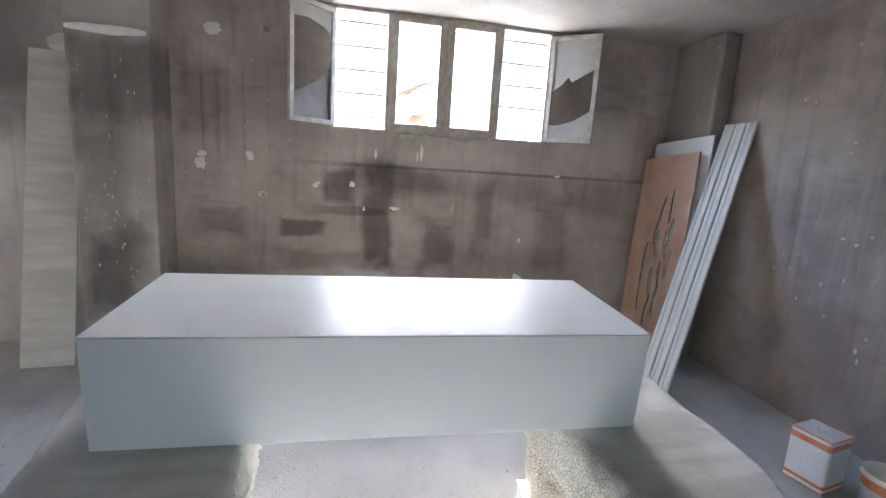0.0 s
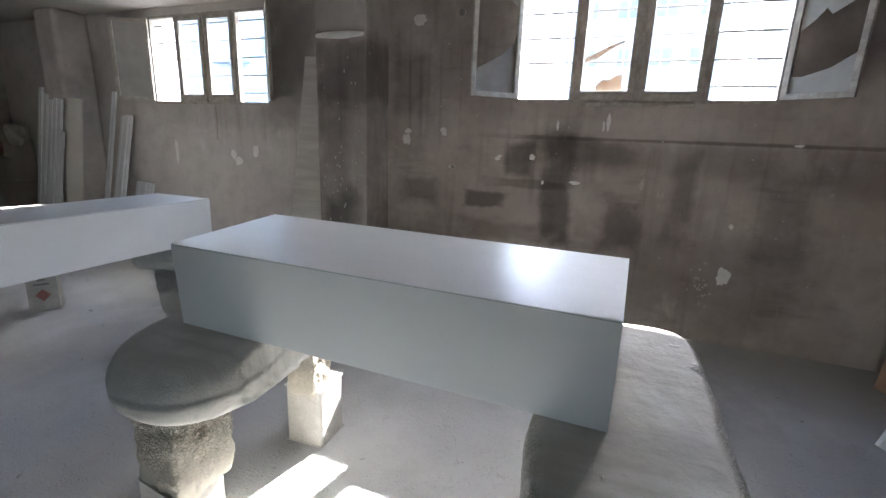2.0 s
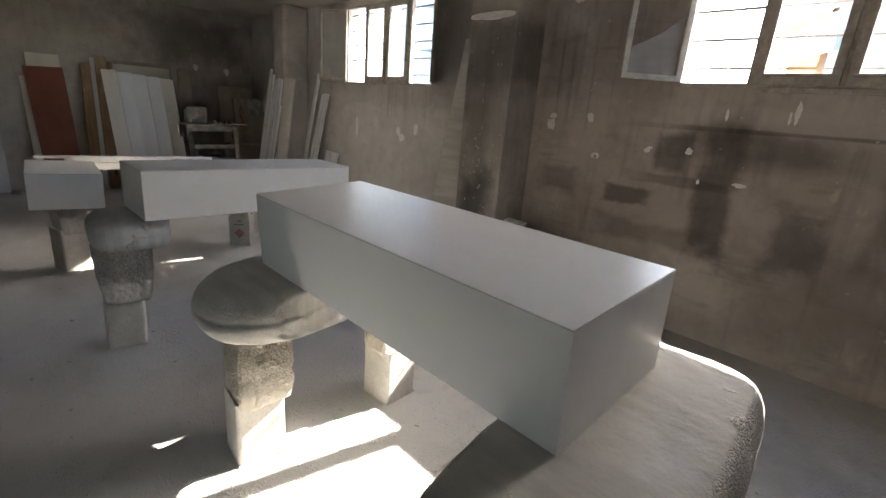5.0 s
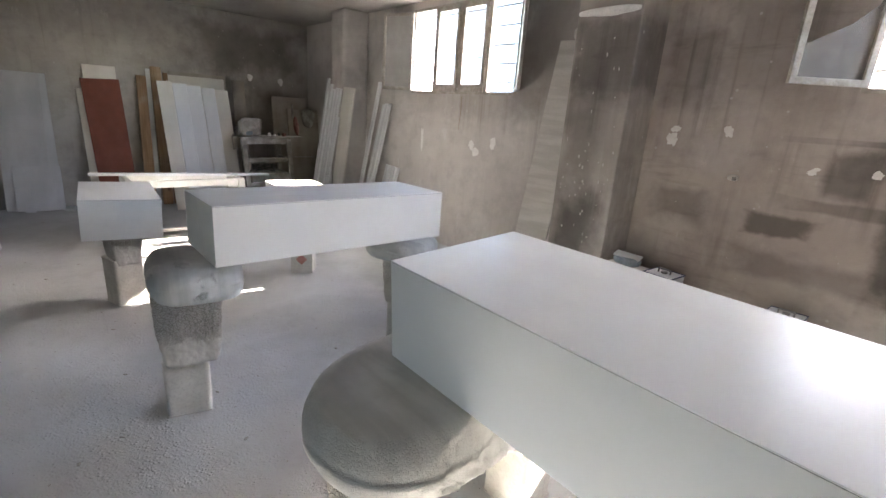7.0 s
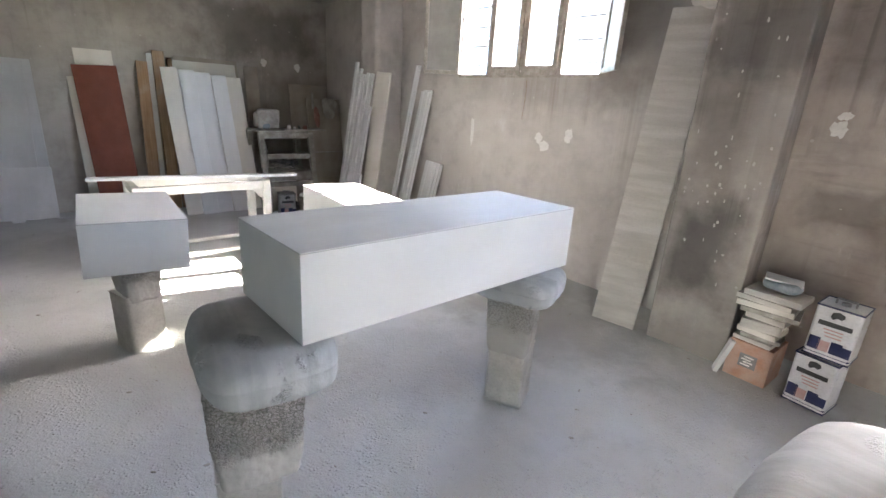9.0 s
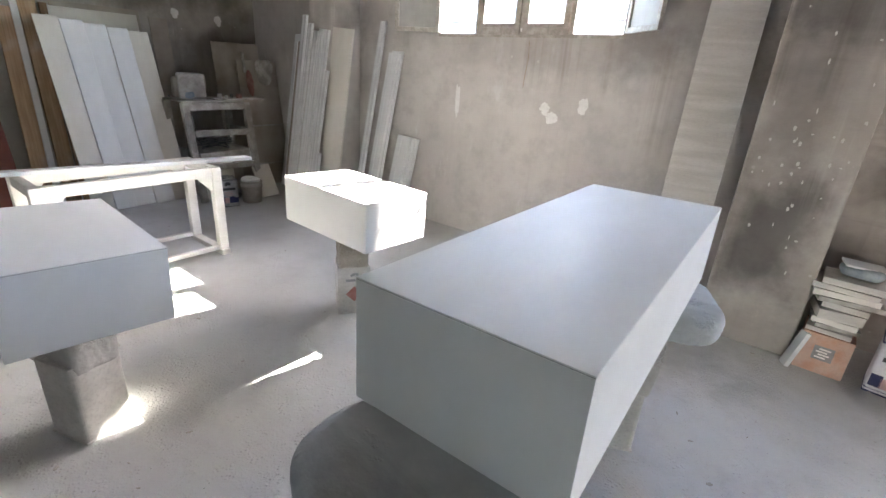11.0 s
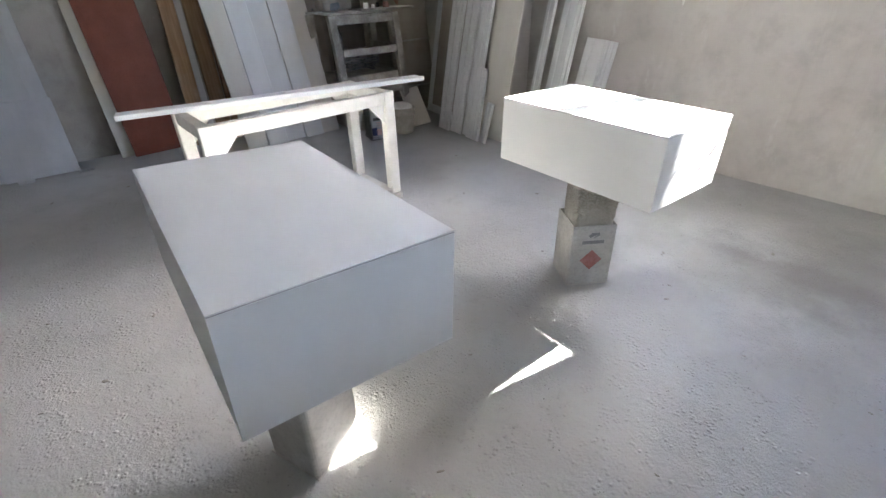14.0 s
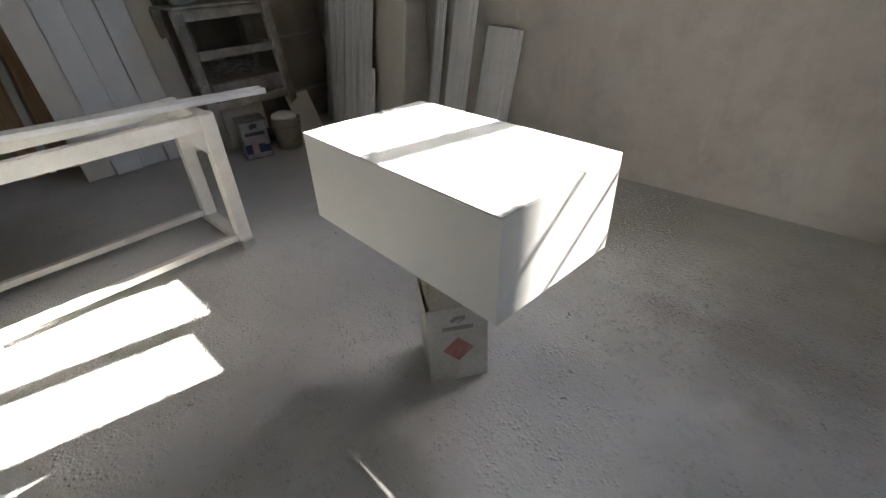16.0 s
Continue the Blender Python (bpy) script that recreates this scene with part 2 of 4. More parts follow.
def foam_material(name, a, b, pits=42.0, strength=1.0, above=None, cover=0.4):
    """Overspray on foam: smooth and banded on top, with a cracked, pitted skin on its sides, or over a height of its own."""
    n = Nodes(name)
    co = n.coords()
    warp = n.add("ShaderNodeTexNoise", Vector=co, Scale=26.0, Detail=3.0)
    bent = n.add("ShaderNodeMixRGB", Fac=0.035, Color1=co, Color2=warp.outputs["Color"]).outputs[0]
    cells = n.add("ShaderNodeTexVoronoi", Vector=n.scaled(bent, 1, 1, 1.5), Scale=pits)
    cells.feature = "DISTANCE_TO_EDGE"
    crack = n.ramp(cells.outputs["Distance"], 0.01, 0.15)
    if above:
        height = n.add("ShaderNodeSeparateXYZ", Vector=co).outputs[2]
        level = n.math("ADD", height, n.math("MULTIPLY", n.math("SUBTRACT", n.noise(co, 9, 3), 0.5), 0.3))
        patch = n.ramp(level, above[0], above[1])
    else:
        up = n.add("ShaderNodeSeparateXYZ", Vector=n.add("ShaderNodeNewGeometry").outputs["Normal"]).outputs[2]
        side = n.math("MULTIPLY", n.ramp(up, 0.97, 0.6), n.ramp(n.noise(co, 4.5, 4), cover, cover + 0.12))
        patch = n.math("MAXIMUM", n.ramp(n.noise(co, 6.0, 5), 0.62, 0.74, 0, 0.55), side)
    colour = n.mix(n.ramp(n.noise(co, 3, 5), 0.35, 0.65), a, b)
    bands = n.ramp(n.noise(n.scaled(co, 1.5, 14, 1.5), 1.0, 4), 0.42, 0.66, 0, 0.3)
    colour = n.mix(bands, colour, tuple(c * 0.62 for c in a))
    # cracks are darkened in the colour too, like the shade in crevices
    dark = n.math("MULTIPLY", n.math("SUBTRACT", 1.0, crack), n.math("MULTIPLY", patch, 0.4 * min(1.0, strength)))
    colour = n.mix(dark, colour, tuple(c * 0.2 for c in a))
    rough = n.math("MULTIPLY", n.math("ADD", crack, n.noise(co, 90, 3)), patch)
    n.bump(n.math("ADD", rough, n.math("MULTIPLY", n.noise(co, 30, 5), 0.25)), strength, 0.019)
    return n.finish(colour, 0.85, spec=0.3)


foam_grey = foam_material("grey_overspray_foam", (0.5, 0.495, 0.465), (0.64, 0.635, 0.6), 80.0, 1.0, None, 0.3)
foam_pale = foam_material("sanded_overspray_foam", (0.47, 0.455, 0.425), (0.6, 0.585, 0.555), 90.0, 0.3)
foam_smooth = foam_material("smooth_overspray_foam", (0.42, 0.4, 0.37), (0.55, 0.53, 0.5), 55.0, 1.0, (0.48, 0.62))
foam_dark = foam_material("slate_overspray_foam", (0.33, 0.345, 0.35), (0.46, 0.475, 0.48), 60.0, 1.0, None, 0.54)
foam_cream = foam_material("cream_overspray_foam", (0.5, 0.46, 0.39), (0.62, 0.58, 0.51), 52, 1.0, (0.35, 0.6))
tin_dusty = surface("overspray_on_tin", (0.43, 0.41, 0.375), (0.56, 0.54, 0.5), 6, 0.6, 0.2, 60)
tin_steel = surface("dull_tinplate", (0.32, 0.32, 0.33), (0.45, 0.45, 0.46), 8, 0.4, 0.1, 60, metal=0.8)
tin_white = surface("white_printed_tin", (0.6, 0.61, 0.63), (0.7, 0.7, 0.71), 5, 0.35, 0.05, 60)
ink_navy = surface("navy_print", (0.02, 0.025, 0.09), (0.035, 0.04, 0.12), 8, 0.4, 0.05)
ink_black = surface("black_print", (0.03, 0.03, 0.035), (0.05, 0.05, 0.055), 8, 0.45, 0.05)
ink_red = surface("faded_red_print", (0.32, 0.12, 0.1), (0.4, 0.2, 0.18), 14, 0.55, 0.05)
ink_pink = surface("pale_pink_print", (0.5, 0.3, 0.28), (0.55, 0.38, 0.36), 14, 0.55, 0.05)
orange = surface("orange_print", (0.55, 0.13, 0.03), (0.6, 0.2, 0.07), 8, 0.5, 0.05, dust=0.15)
carton = surface("salmon_carton", (0.5, 0.27, 0.18), (0.55, 0.33, 0.24), 5, 0.75, 0.1, dust=0.25)
carton_brown = surface("dusty_cardboard", (0.27, 0.235, 0.195), (0.34, 0.3, 0.255), 2, 0.85, 0.1, dust=0.1, speck=0.1)
white_board = surface("white_primed_board", (0.64, 0.65, 0.66), (0.73, 0.735, 0.74), 2.0, 0.5, 0.05, 60, stretch=(1, 1, 0.5), speck=0.05)
dull_board = surface("dull_grey_primed_board", (0.42, 0.425, 0.43), (0.52, 0.525, 0.53), 2.0, 0.6, 0.05, 60, stretch=(1, 1, 0.5), speck=0.06)
cream_board = surface("cream_primed_board", (0.6, 0.57, 0.51), (0.68, 0.65, 0.6), 2.0, 0.55, 0.05, 60, stretch=(1, 1, 0.5), speck=0.06)
grey_board = surface("overspray_grey_board", (0.47, 0.445, 0.41), (0.6, 0.575, 0.54), 2.0, 0.85, 0.15, 60, stretch=(0.6, 0.6, 5.0))
red_board = surface("red_brown_faced_board", (0.16, 0.045, 0.025), (0.2, 0.06, 0.035), 3, 0.6, 0.1, 70)
fibreboard = surface("bare_fibreboard", (0.34, 0.2, 0.13), (0.4, 0.25, 0.17), 3, 0.75, 0.1, 90, dust=0.12)


def knotted_wood(name, a, b):
    """Sawn softwood: grain along its length and dark round knots."""
    n = Nodes(name)
    co = n.coords()
    grain = n.noise(n.scaled(co, 40, 40, 1.6), 1.0, 5, 0.6)
    colour = n.mix(n.ramp(grain, 0.35, 0.68), a, b)
    knots = n.add("ShaderNodeTexVoronoi", Vector=n.scaled(co, 6.0, 6.0, 3.0), Scale=1.0)
    ringed = n.math("ADD", knots.outputs["Distance"], n.math("MULTIPLY", n.math("SUBTRACT", n.noise(co, 25, 3), 0.5), 0.16))
    colour = n.mix(n.ramp(ringed, 0.3, 0.1, 0, 0.75), colour, (0.09, 0.045, 0.02))
    colour = n.mix(n.ramp(n.noise(co, 5, 5), 0.5, 0.75, 0, 0.4), colour, (0.5, 0.46, 0.4))
    n.bump(grain, 0.3, 0.002)
    return n.finish(colour, 0.75, spec=0.25)


timber = knotted_wood("raw_softwood", (0.34, 0.225, 0.14), (0.46, 0.33, 0.225))
timber_dark = surface("old_brown_wood", (0.2, 0.12, 0.07), (0.3, 0.19, 0.11), 3, 0.75, 0.3, 60, stretch=(9, 9, 0.6))
painted_wood = surface("cream_painted_wood", (0.64, 0.62, 0.57), (0.72, 0.7, 0.66), 7, 0.6, 0.3, 50, speck=0.12)
dusty_wood = surface("dusty_grey_wood", (0.3, 0.28, 0.25), (0.45, 0.43, 0.4), 7, 0.85, 0.3, 50)
frame_paint = surface("worn_window_paint", (0.3, 0.27, 0.235), (0.42, 0.39, 0.35), 14, 0.7, 0.4, 60)
iron = surface("painted_iron", (0.3, 0.3, 0.3), (0.42, 0.42, 0.42), 14, 0.6, 0.2)
iron_dark = surface("dark_iron_bar", (0.1, 0.1, 0.1), (0.16, 0.155, 0.15), 14, 0.6, 0.2)
filler = surface("white_filler", (0.7, 0.69, 0.665), (0.78, 0.77, 0.745), 14, 0.9, 0.4, 60)
plastic_dark = surface("dark_plastic", (0.03, 0.03, 0.035), (0.06, 0.06, 0.065), 9, 0.5, 0.1, dust=0.3)
plastic_blue = surface("blue_grey_film", (0.16, 0.2, 0.24), (0.3, 0.34, 0.37), 9, 0.45, 0.2)
cloth_red = surface("faded_red_cloth", (0.33, 0.17, 0.155), (0.4, 0.24, 0.22), 12, 0.9, 0.3)
bucket_mat = surface("dusty_plastic_bucket", (0.27, 0.245, 0.21), (0.36, 0.33, 0.29), 9, 0.7, 0.2)


def pane_material(name, colour, clear, tint=(1.0, 1.0, 1.0)):
    n = Nodes(name)
    co = n.coords()
    n.put(n.bsdf.inputs["Base Color"], colour)
    n.bsdf.inputs["Roughness"].default_value = 0.6
    glass = n.add("ShaderNodeBsdfTransparent", Color=tint)
    grime = n.ramp(n.noise(co, 5, 6, 0.6), 0.3, 0.75, 1.0 - clear - 0.06, 1.0 - clear + 0.1)
    mix = n.add("ShaderNodeMixShader")
    n.put(mix.inputs[0], grime)
    n.put(mix.inputs[1], glass.outputs[0])
    n.put(mix.inputs[2], n.bsdf.outputs[0])
    n.put(n.tree.nodes["Material Output"].inputs[0], mix.outputs[0])
    return n.mat


glass_clear = pane_material("grimy_clear_glass", (0.7, 0.7, 0.68), 0.88)
glass_white = pane_material("whitewashed_glass", (0.34, 0.33, 0.31), 0.1)
glass_film = pane_material("dusty_grey_glass", (0.3, 0.29, 0.28), 0.72)


# ---- mesh helpers ----
def mesh_of(name, bm, material, smooth=False):
    me = bpy.data.meshes.new(name)
    bm.normal_update()
    bm.to_mesh(me)
    bm.free()
    for p in me.polygons:
        p.use_smooth = smooth
    me.materials.append(material)
    return me


def part(name, bm, material, parent, label="", smooth=False):
    ob = new(name, mesh_of(name, bm, material, smooth))
    ob.parent = parent
    return tagged(ob, label)


def thing(name, m, label, category, group="", bm=None, material=None, smooth=False):
    """A top-level thing: an Empty at its base, or one mesh."""
    ob = new(name, mesh_of(name, bm, material, smooth) if bm else None)
    ob.matrix_world = m
    return tagged(ob, label, category, group)


def structure(name, bm, material, label, category, smooth=False):
    return tagged(new(name, mesh_of(name, bm, material, smooth)), label, category, kind="structure")


def box(x0, x1, y0, y1, z0, z1, bevel=0.0, bm=None, segments=2):
    bm = bm or bmesh.new()
    made = bmesh.ops.create_cube(bm, size=1.0)["verts"]
    for v in made:
        v.co = Vector((x0 + (v.co.x + 0.5) * (x1 - x0), y0 + (v.co.y + 0.5) * (y1 - y0), z0 + (v.co.z + 0.5) * (z1 - z0)))
    if bevel:
        edges = {e for v in made for e in v.link_edges}
        bmesh.ops.bevel(bm, geom=list(edges), offset=bevel, segments=segments, affect="EDGES", profile=0.5)
    return bm


def rod(a, b, r, bm=None, sides=10):
    bm = bm or bmesh.new()
    a, b = Vector(a), Vector(b)
    m = Matrix.Translation((a + b) / 2) @ (b - a).to_track_quat("Z", "Y").to_matrix().to_4x4()
    bmesh.ops.create_cone(bm, segments=sides, radius1=r, radius2=r, depth=(b - a).length, cap_ends=True, matrix=m)
    return bm


def drum(r0, r1, z0, z1, bm=None, sides=40):
    bm = bm or bmesh.new()
    bmesh.ops.create_cone(bm, segments=sides, radius1=r0, radius2=r1, depth=z1 - z0, cap_ends=True, matrix=Matrix.Translation((0, 0, (z0 + z1) / 2)))
    return bm


def slab(outline, thickness, bevel=0.0):
    """An outline in the xz plane given depth along y."""
    bm = bmesh.new()
    face = bm.faces.new([bm.verts.new((x, 0, z)) for x, z in outline])
    made = bmesh.ops.extrude_face_region(bm, geom=[face])["geom"]
    bmesh.ops.translate(bm, verts=[g for g in made if isinstance(g, bmesh.types.BMVert)], vec=(0, thickness, 0))
    bmesh.ops.recalc_face_normals(bm, faces=bm.faces)
    return bm


def lump(a, b, z0, z1, power, seed, rough=0.02, taper=0.0, tilt=0.0, detail=5, fine=0.006, crust=0.0):
    """A rounded, uneven body between z0 and z1, half widths a and b; a higher power is boxier; taper narrows its foot."""
    bm = bmesh.new()
    bmesh.ops.create_icosphere(bm, subdivisions=detail, radius=1.0)
    c, mid = (z1 - z0) / 2, (z0 + z1) / 2
    for v in bm.verts:
        d = v.co.normalized()
        r = (abs(d.x) ** power + abs(d.y) ** power + abs(d.z) ** power) ** (-1.0 / power)
        p = d * r
        k = 1.0 - taper * (0.5 - 0.5 * p.z)
        q = Vector((p.x * a * k, p.y * b * k, p.z * c))
        s = q * 4.5 + Vector((seed * 7.3, seed * 3.1, 0))
        big = noise.noise(s)
        small = noise.noise(s * 5.0) + 0.6 * noise.noise(s * 11.0)
        flat = 1.0 - 0.93 * max(0.0, min(1.0, (p.z - 0.8) / 0.15))
        q += d * (big * rough + small * fine) * flat
        if crust:
            w = s * 4.0 + Vector((big, small, big)) * 0.8
            ridge = max(0.0, 1.0 - 3.2 * abs(noise.noise(w))) + 0.6 * max(0.0, 1.0 - 3.0 * abs(noise.noise(w * 2.3)))
            q -= Vector((d.x, d.y, 0)) * ridge * crust * max(0.0, min(1.0, (p.z + 0.35 + 0.9 * big) / 0.5)) * flat
        v.co = (q.x, q.y, q.z + mid + tilt * q.x)
    top = z1
    for v in bm.verts:
        v.co.z = min(v.co.z, top)
    return bm


# ---- the room ----
X0, X1, Y0, Y1, TOP = -8.45, 4.05, -3.4, 4.76, 3.29
THICK = 0.21
W1 = (-4.90, -2.88, 2.09, 3.2)
W2 = (0.19, 2.41, 2.15, 3.288)
structure("floor", box(X0 - 0.2, X1 + 0.2, Y0 - 0.2, Y1 + 0.2, -0.12, 0.0), floor_mat, "pale dusty concrete floor with stains and grit", "floor")
structure("ceiling", box(X0 - 0.2, X1 + 0.2, Y0 - 0.2, Y1 + 0.06, TOP, TOP + 0.15), ceiling_mat, "grey dusty plastered ceiling", "ceiling")
COL = (-1.75, -1.16)


def wall_with_opening(name, x0, x1, opening, material, label, sun_lintel=THICK):
    w0, w1, z0, z1 = opening
    bm = box(x0, w0, Y1, Y1 + THICK, 0, TOP)
    box(w1, x1, Y1, Y1 + THICK, 0, TOP, bm=bm)
    box(w0, w1, Y1, Y1 + THICK, 0, z0, bm=bm)
    # the lintel's outer depth is unseen, set to trim or pass the sun
    box(w0, w1, Y1, Y1 + sun_lintel, z1, TOP, bm=bm)
    bmesh.ops.remove_doubles(bm, verts=bm.verts, dist=0.0005)
    return structure(name, bm, material, label, "wall")


wall_with_opening("wall_north_bay", X0, -1.5, W1, wall_bay_mat, "grey rendered wall with rust runs and filler spots below a window", 0.32)
wall_with_opening("wall_north", -1.5, X1, W2, wall_north_mat, "brown-grey rendered wall with dark soot stains, damp marks and a painted ledge shadow", 0.08)
structure("wall_west", box(X0 - 0.2, X0, Y0, Y1, 0, TOP), wall_west_mat, "bare grey rendered wall behind leaning boards", "wall")
structure("wall_east", box(X1, X1 + 0.2, Y0, Y1, 0, TOP), wall_east_mat, "brown stained rendered wall with white scrapes", "wall")
# narrow unseen gap, added so fill light reaches the boxes' south faces
FILL_GAP = (0.30, 0.55, 2.1)
bm = box(X0, FILL_GAP[0], Y0 - 0.2, Y0, 0, TOP)
box(FILL_GAP[1], X1, Y0 - 0.2, Y0, 0, TOP, bm=bm)
box(FILL_GAP[0], FILL_GAP[1], Y0 - 0.2, Y0, FILL_GAP[2], TOP, bm=bm)
structure("wall_south", bm, plain_render, "unseen plain grey rendered wall with a narrow gap added for fill light", "wall")
bm = box(COL[0], COL[1], 4.2, Y1, 0, TOP, 0.012)
for v in bm.verts:
    v.co.x -= 0.055 * max(0.0, (v.co.y - 4.2) / (Y1 - 4.2)) * (v.co.x > -1.4)
structure("column_north", bm, column_mat, "soot-stained rendered column with paint splashes", "column")
structure("column_corner", box(-6.55, -6.1, 4.3, Y1, 0, TOP, 0.06, segments=3), wall_bay_mat, "grey rendered column with worn rounded edges", "column")
structure("column_east", box(3.84, X1, 4.1, Y1, 0, TOP, 0.03), plain_render, "pale rendered corner column", "column")


# ---- windows ----
def ring(w, h, t, depth):
    """A rectangular frame in the xz plane, from its lower left corner, depth along y."""
    bm = bmesh.new()
    outer = [bm.verts.new((x, 0, z)) for x, z in ((0, 0), (w, 0), (w, h), (0, h))]
    inner = [bm.verts.new((x, 0, z)) for x, z in ((t, t), (w - t, t), (w - t, h - t), (t, h - t))]
    faces = [bm.faces.new((outer[k], outer[(k + 1) % 4], inner[(k + 1) % 4], inner[k])) for k in range(4)]
    made = bmesh.ops.extrude_face_region(bm, geom=faces)["geom"]
    bmesh.ops.translate(bm, verts=[g for g in made if isinstance(g, bmesh.types.BMVert)], vec=(0, depth, 0))
    bmesh.ops.recalc_face_normals(bm, faces=bm.faces)
    sharp = [e for e in bm.edges if e.is_manifold and e.calc_face_angle() > 1.0]
    bmesh.ops.bevel(bm, geom=sharp, offset=0.004, segments=2, affect="EDGES", profile=0.5)
    return bm


def sash(parent, hinge, turn, w, h, pieces, name="sash"):
    """An open casement leaf with what is left of its glass."""
    leaf = part(name, ring(w, h, 0.045, 0.035), frame_paint, parent, "open casement leaf of worn wood")
    leaf.matrix_basis = pose(*(Vector(hinge) - parent.location), 0, 0, turn)
    for outline, glass in pieces:
        pane = part("pane", slab(outline, 0.004), glass, leaf, "broken dusty pane")
        pane.matrix_basis = pose(0, 0.015, 0)
        pane.visible_shadow = glass is glass_white
    return leaf


def window(name, opening, label, sill):
    w0, w1, z0, z1 = opening
    win = tagged(new(name), label, "window", kind="structure")
    win.location = (w0, Y1, z0)
    w, h = w1 - w0, z1 - z0
    part("window_frame", ring(w, h, 0.035, 0.07), frame_paint, win)
    q = w / 4
    for k in (1, 2, 3):
        part("mullion", box(k * q - 0.028, k * q + 0.028, 0.004, 0.066, 0.035, h - 0.035, 0.003), frame_paint, win)
    for k in (1, 2):
        leaf = part("fixed_sash", ring(q - 0.03, h - 0.05, 0.06, 0.04), frame_paint, win, "shut casement leaf with grimy glass")
        leaf.location = (k * q + 0.015, -0.015, 0.025)
        # rail built higher than the sash's own, to shorten the sun patch
        part("bottom_rail", box(0.0, q - 0.03, -0.002, 0.036, 0.062, 0.062 + sill, 0.003), frame_paint, leaf, "worn bottom rail, deepened to cut low sun")
        pane = part("pane", box(0.055, q - 0.085, 0.018, 0.022, 0.06 + sill, h - 0.105), glass_clear, leaf)
        pane.visible_shadow = False
    for i in range(5):
        z = h * (i + 0.7) / 5.2
        part("grille_bar", rod((0, 0.1, z), (w, 0.1, z), 0.011), iron_dark, win)
    return win


win_1 = window("window_1", W1, "four-light wooden window with open leaves and iron bars", 0.035)
win_2 = window("window_2", W2, "four-light wooden window with broken open leaves and iron bars", 0.02)
# mortar raised on window 1, also to keep a sun sliver off the floor
part("mortar_ledge", box(1.0, 1.5, -0.004, 0.066, 0.05, 0.085, 0.012), filler, win_1, "crumbling mortar along the sill")
part("mortar_ledge", box(0.6, 1.6, -0.012, 0.0, -0.03, 0.012, 0.008), frame_paint, win_2, "crumbling mortar along the sill")
LEAF = 0.5
H2, H1 = W2[3] - W2[2] - 0.085, W1[3] - W1[2] - 0.07
whole = lambda h, lo, hi: [(0.04, lo), (LEAF - 0.04, lo), (LEAF - 0.04, hi), (0.04, hi)]
sash(win_2, (W2[0] + 0.02, Y1 - 0.005, W2[2] + 0.035), 222, LEAF, H2, [
    ([(0.04, 0.8), (0.12, 0.86), (0.3, 0.9), (0.46, 0.88), (0.46, H2 - 0.04), (0.04, H2 - 0.04)], glass_white),
    ([(0.04, 0.04), (0.46, 0.04), (0.46, 0.24), (0.2, 0.38), (0.07, 0.5), (0.04, 0.6)], glass_film)])
sash(win_2, (W2[1] - 0.02, Y1 - 0.005, W2[2] + 0.035), -40, LEAF, H2, [
    ([(0.04, 0.5), (0.14, 0.58), (0.2, 0.65), (0.24, 0.6), (0.46, 0.72), (0.46, H2 - 0.04), (0.04, H2 - 0.04)], glass_white),
    ([(0.04, 0.04), (0.46, 0.04), (0.46, 0.32), (0.3, 0.22), (0.12, 0.17), (0.04, 0.18)], glass_white)])
sash(win_1, (W1[0] + 0.02, Y1 - 0.005, W1[2] + 0.035), 205, LEAF, H1, [(whole(H1, 0.04, H1 - 0.04), glass_white)])
sash(win_1, (W1[1] - 0.02, Y1 - 0.005, W1[2] + 0.035), -45, LEAF, H1, [(whole(H1, 0.04, H1 - 0.04), glass_white)])
# sky portal for the added gap behind the camera
gap_light = window_light("sky_through_fill_gap", FILL_GAP[0], FILL_GAP[1], 0.0, FILL_GAP[2])
gap_light.matrix_world = look(((FILL_GAP[0] + FILL_GAP[1]) / 2, Y0 - 0.22, FILL_GAP[2] / 2), ((FILL_GAP[0] + FILL_GAP[1]) / 2, 0.0, FILL_GAP[2] / 2))
window_light("sky_through_window", W1[0], W1[1], W1[2], W1[3])
torn_film = pane_material("rust_stained_film", (0.34, 0.22, 0.13), 0.8, (0.46, 0.33, 0.22))
film_pane = part("stained_film", slab([(-0.1, 0), (0.12, 0), (0.12, 0.15), (0.06, 0.14), (0.0, 0.1), (-0.05, 0.11), (-0.1, 0.06)], 0.002), torn_film, win_2, "torn rust-stained film on a pane")
film_pane.matrix_basis = pose(0.86, 0.012, 0.1)
film_pane.visible_shadow = False
strip = part("stained_film", slab([(-0.19, 0.0), (-0.08, 0.03), (0.02, 0.1), (0.14, 0.16), (0.14, 0.18), (0.0, 0.13), (-0.09, 0.08), (-0.19, 0.04)], 0.002), torn_film, win_2, "torn rust-stained film on a pane")
strip.matrix_basis = pose(0.83, 0.012, 0.36)
strip.visible_shadow = False
window_light("sky_through_window", W2[0], W2[1], W2[2], W2[3])


# ---- lacquered boxes on their supports ----
def lacquered_box(x, y, z, turn, lx, ly, h, label, coat=satin, tip=0.0, slope=0.0):
    b = thing("lacquered_box", pose(x, y, z, tip, slope, turn), label, "furniture carcass", "white lacquered boxes")
    part("body", box(-lx / 2, lx / 2, -ly / 2, ly / 2, 0, h - 0.0055, 0.001), coat, b)
    part("joint_line", box(-lx / 2 + 0.0015, lx / 2 - 0.0015, -ly / 2 + 0.0015, ly / 2 - 0.0015, h - 0.0055, h - 0.004), seam, b, "fine dark joint under the top")
    part("top_panel", box(-lx / 2, lx / 2, -ly / 2, ly / 2, h - 0.004, h, 0.001), coat, b, "smooth white top panel")
    return b


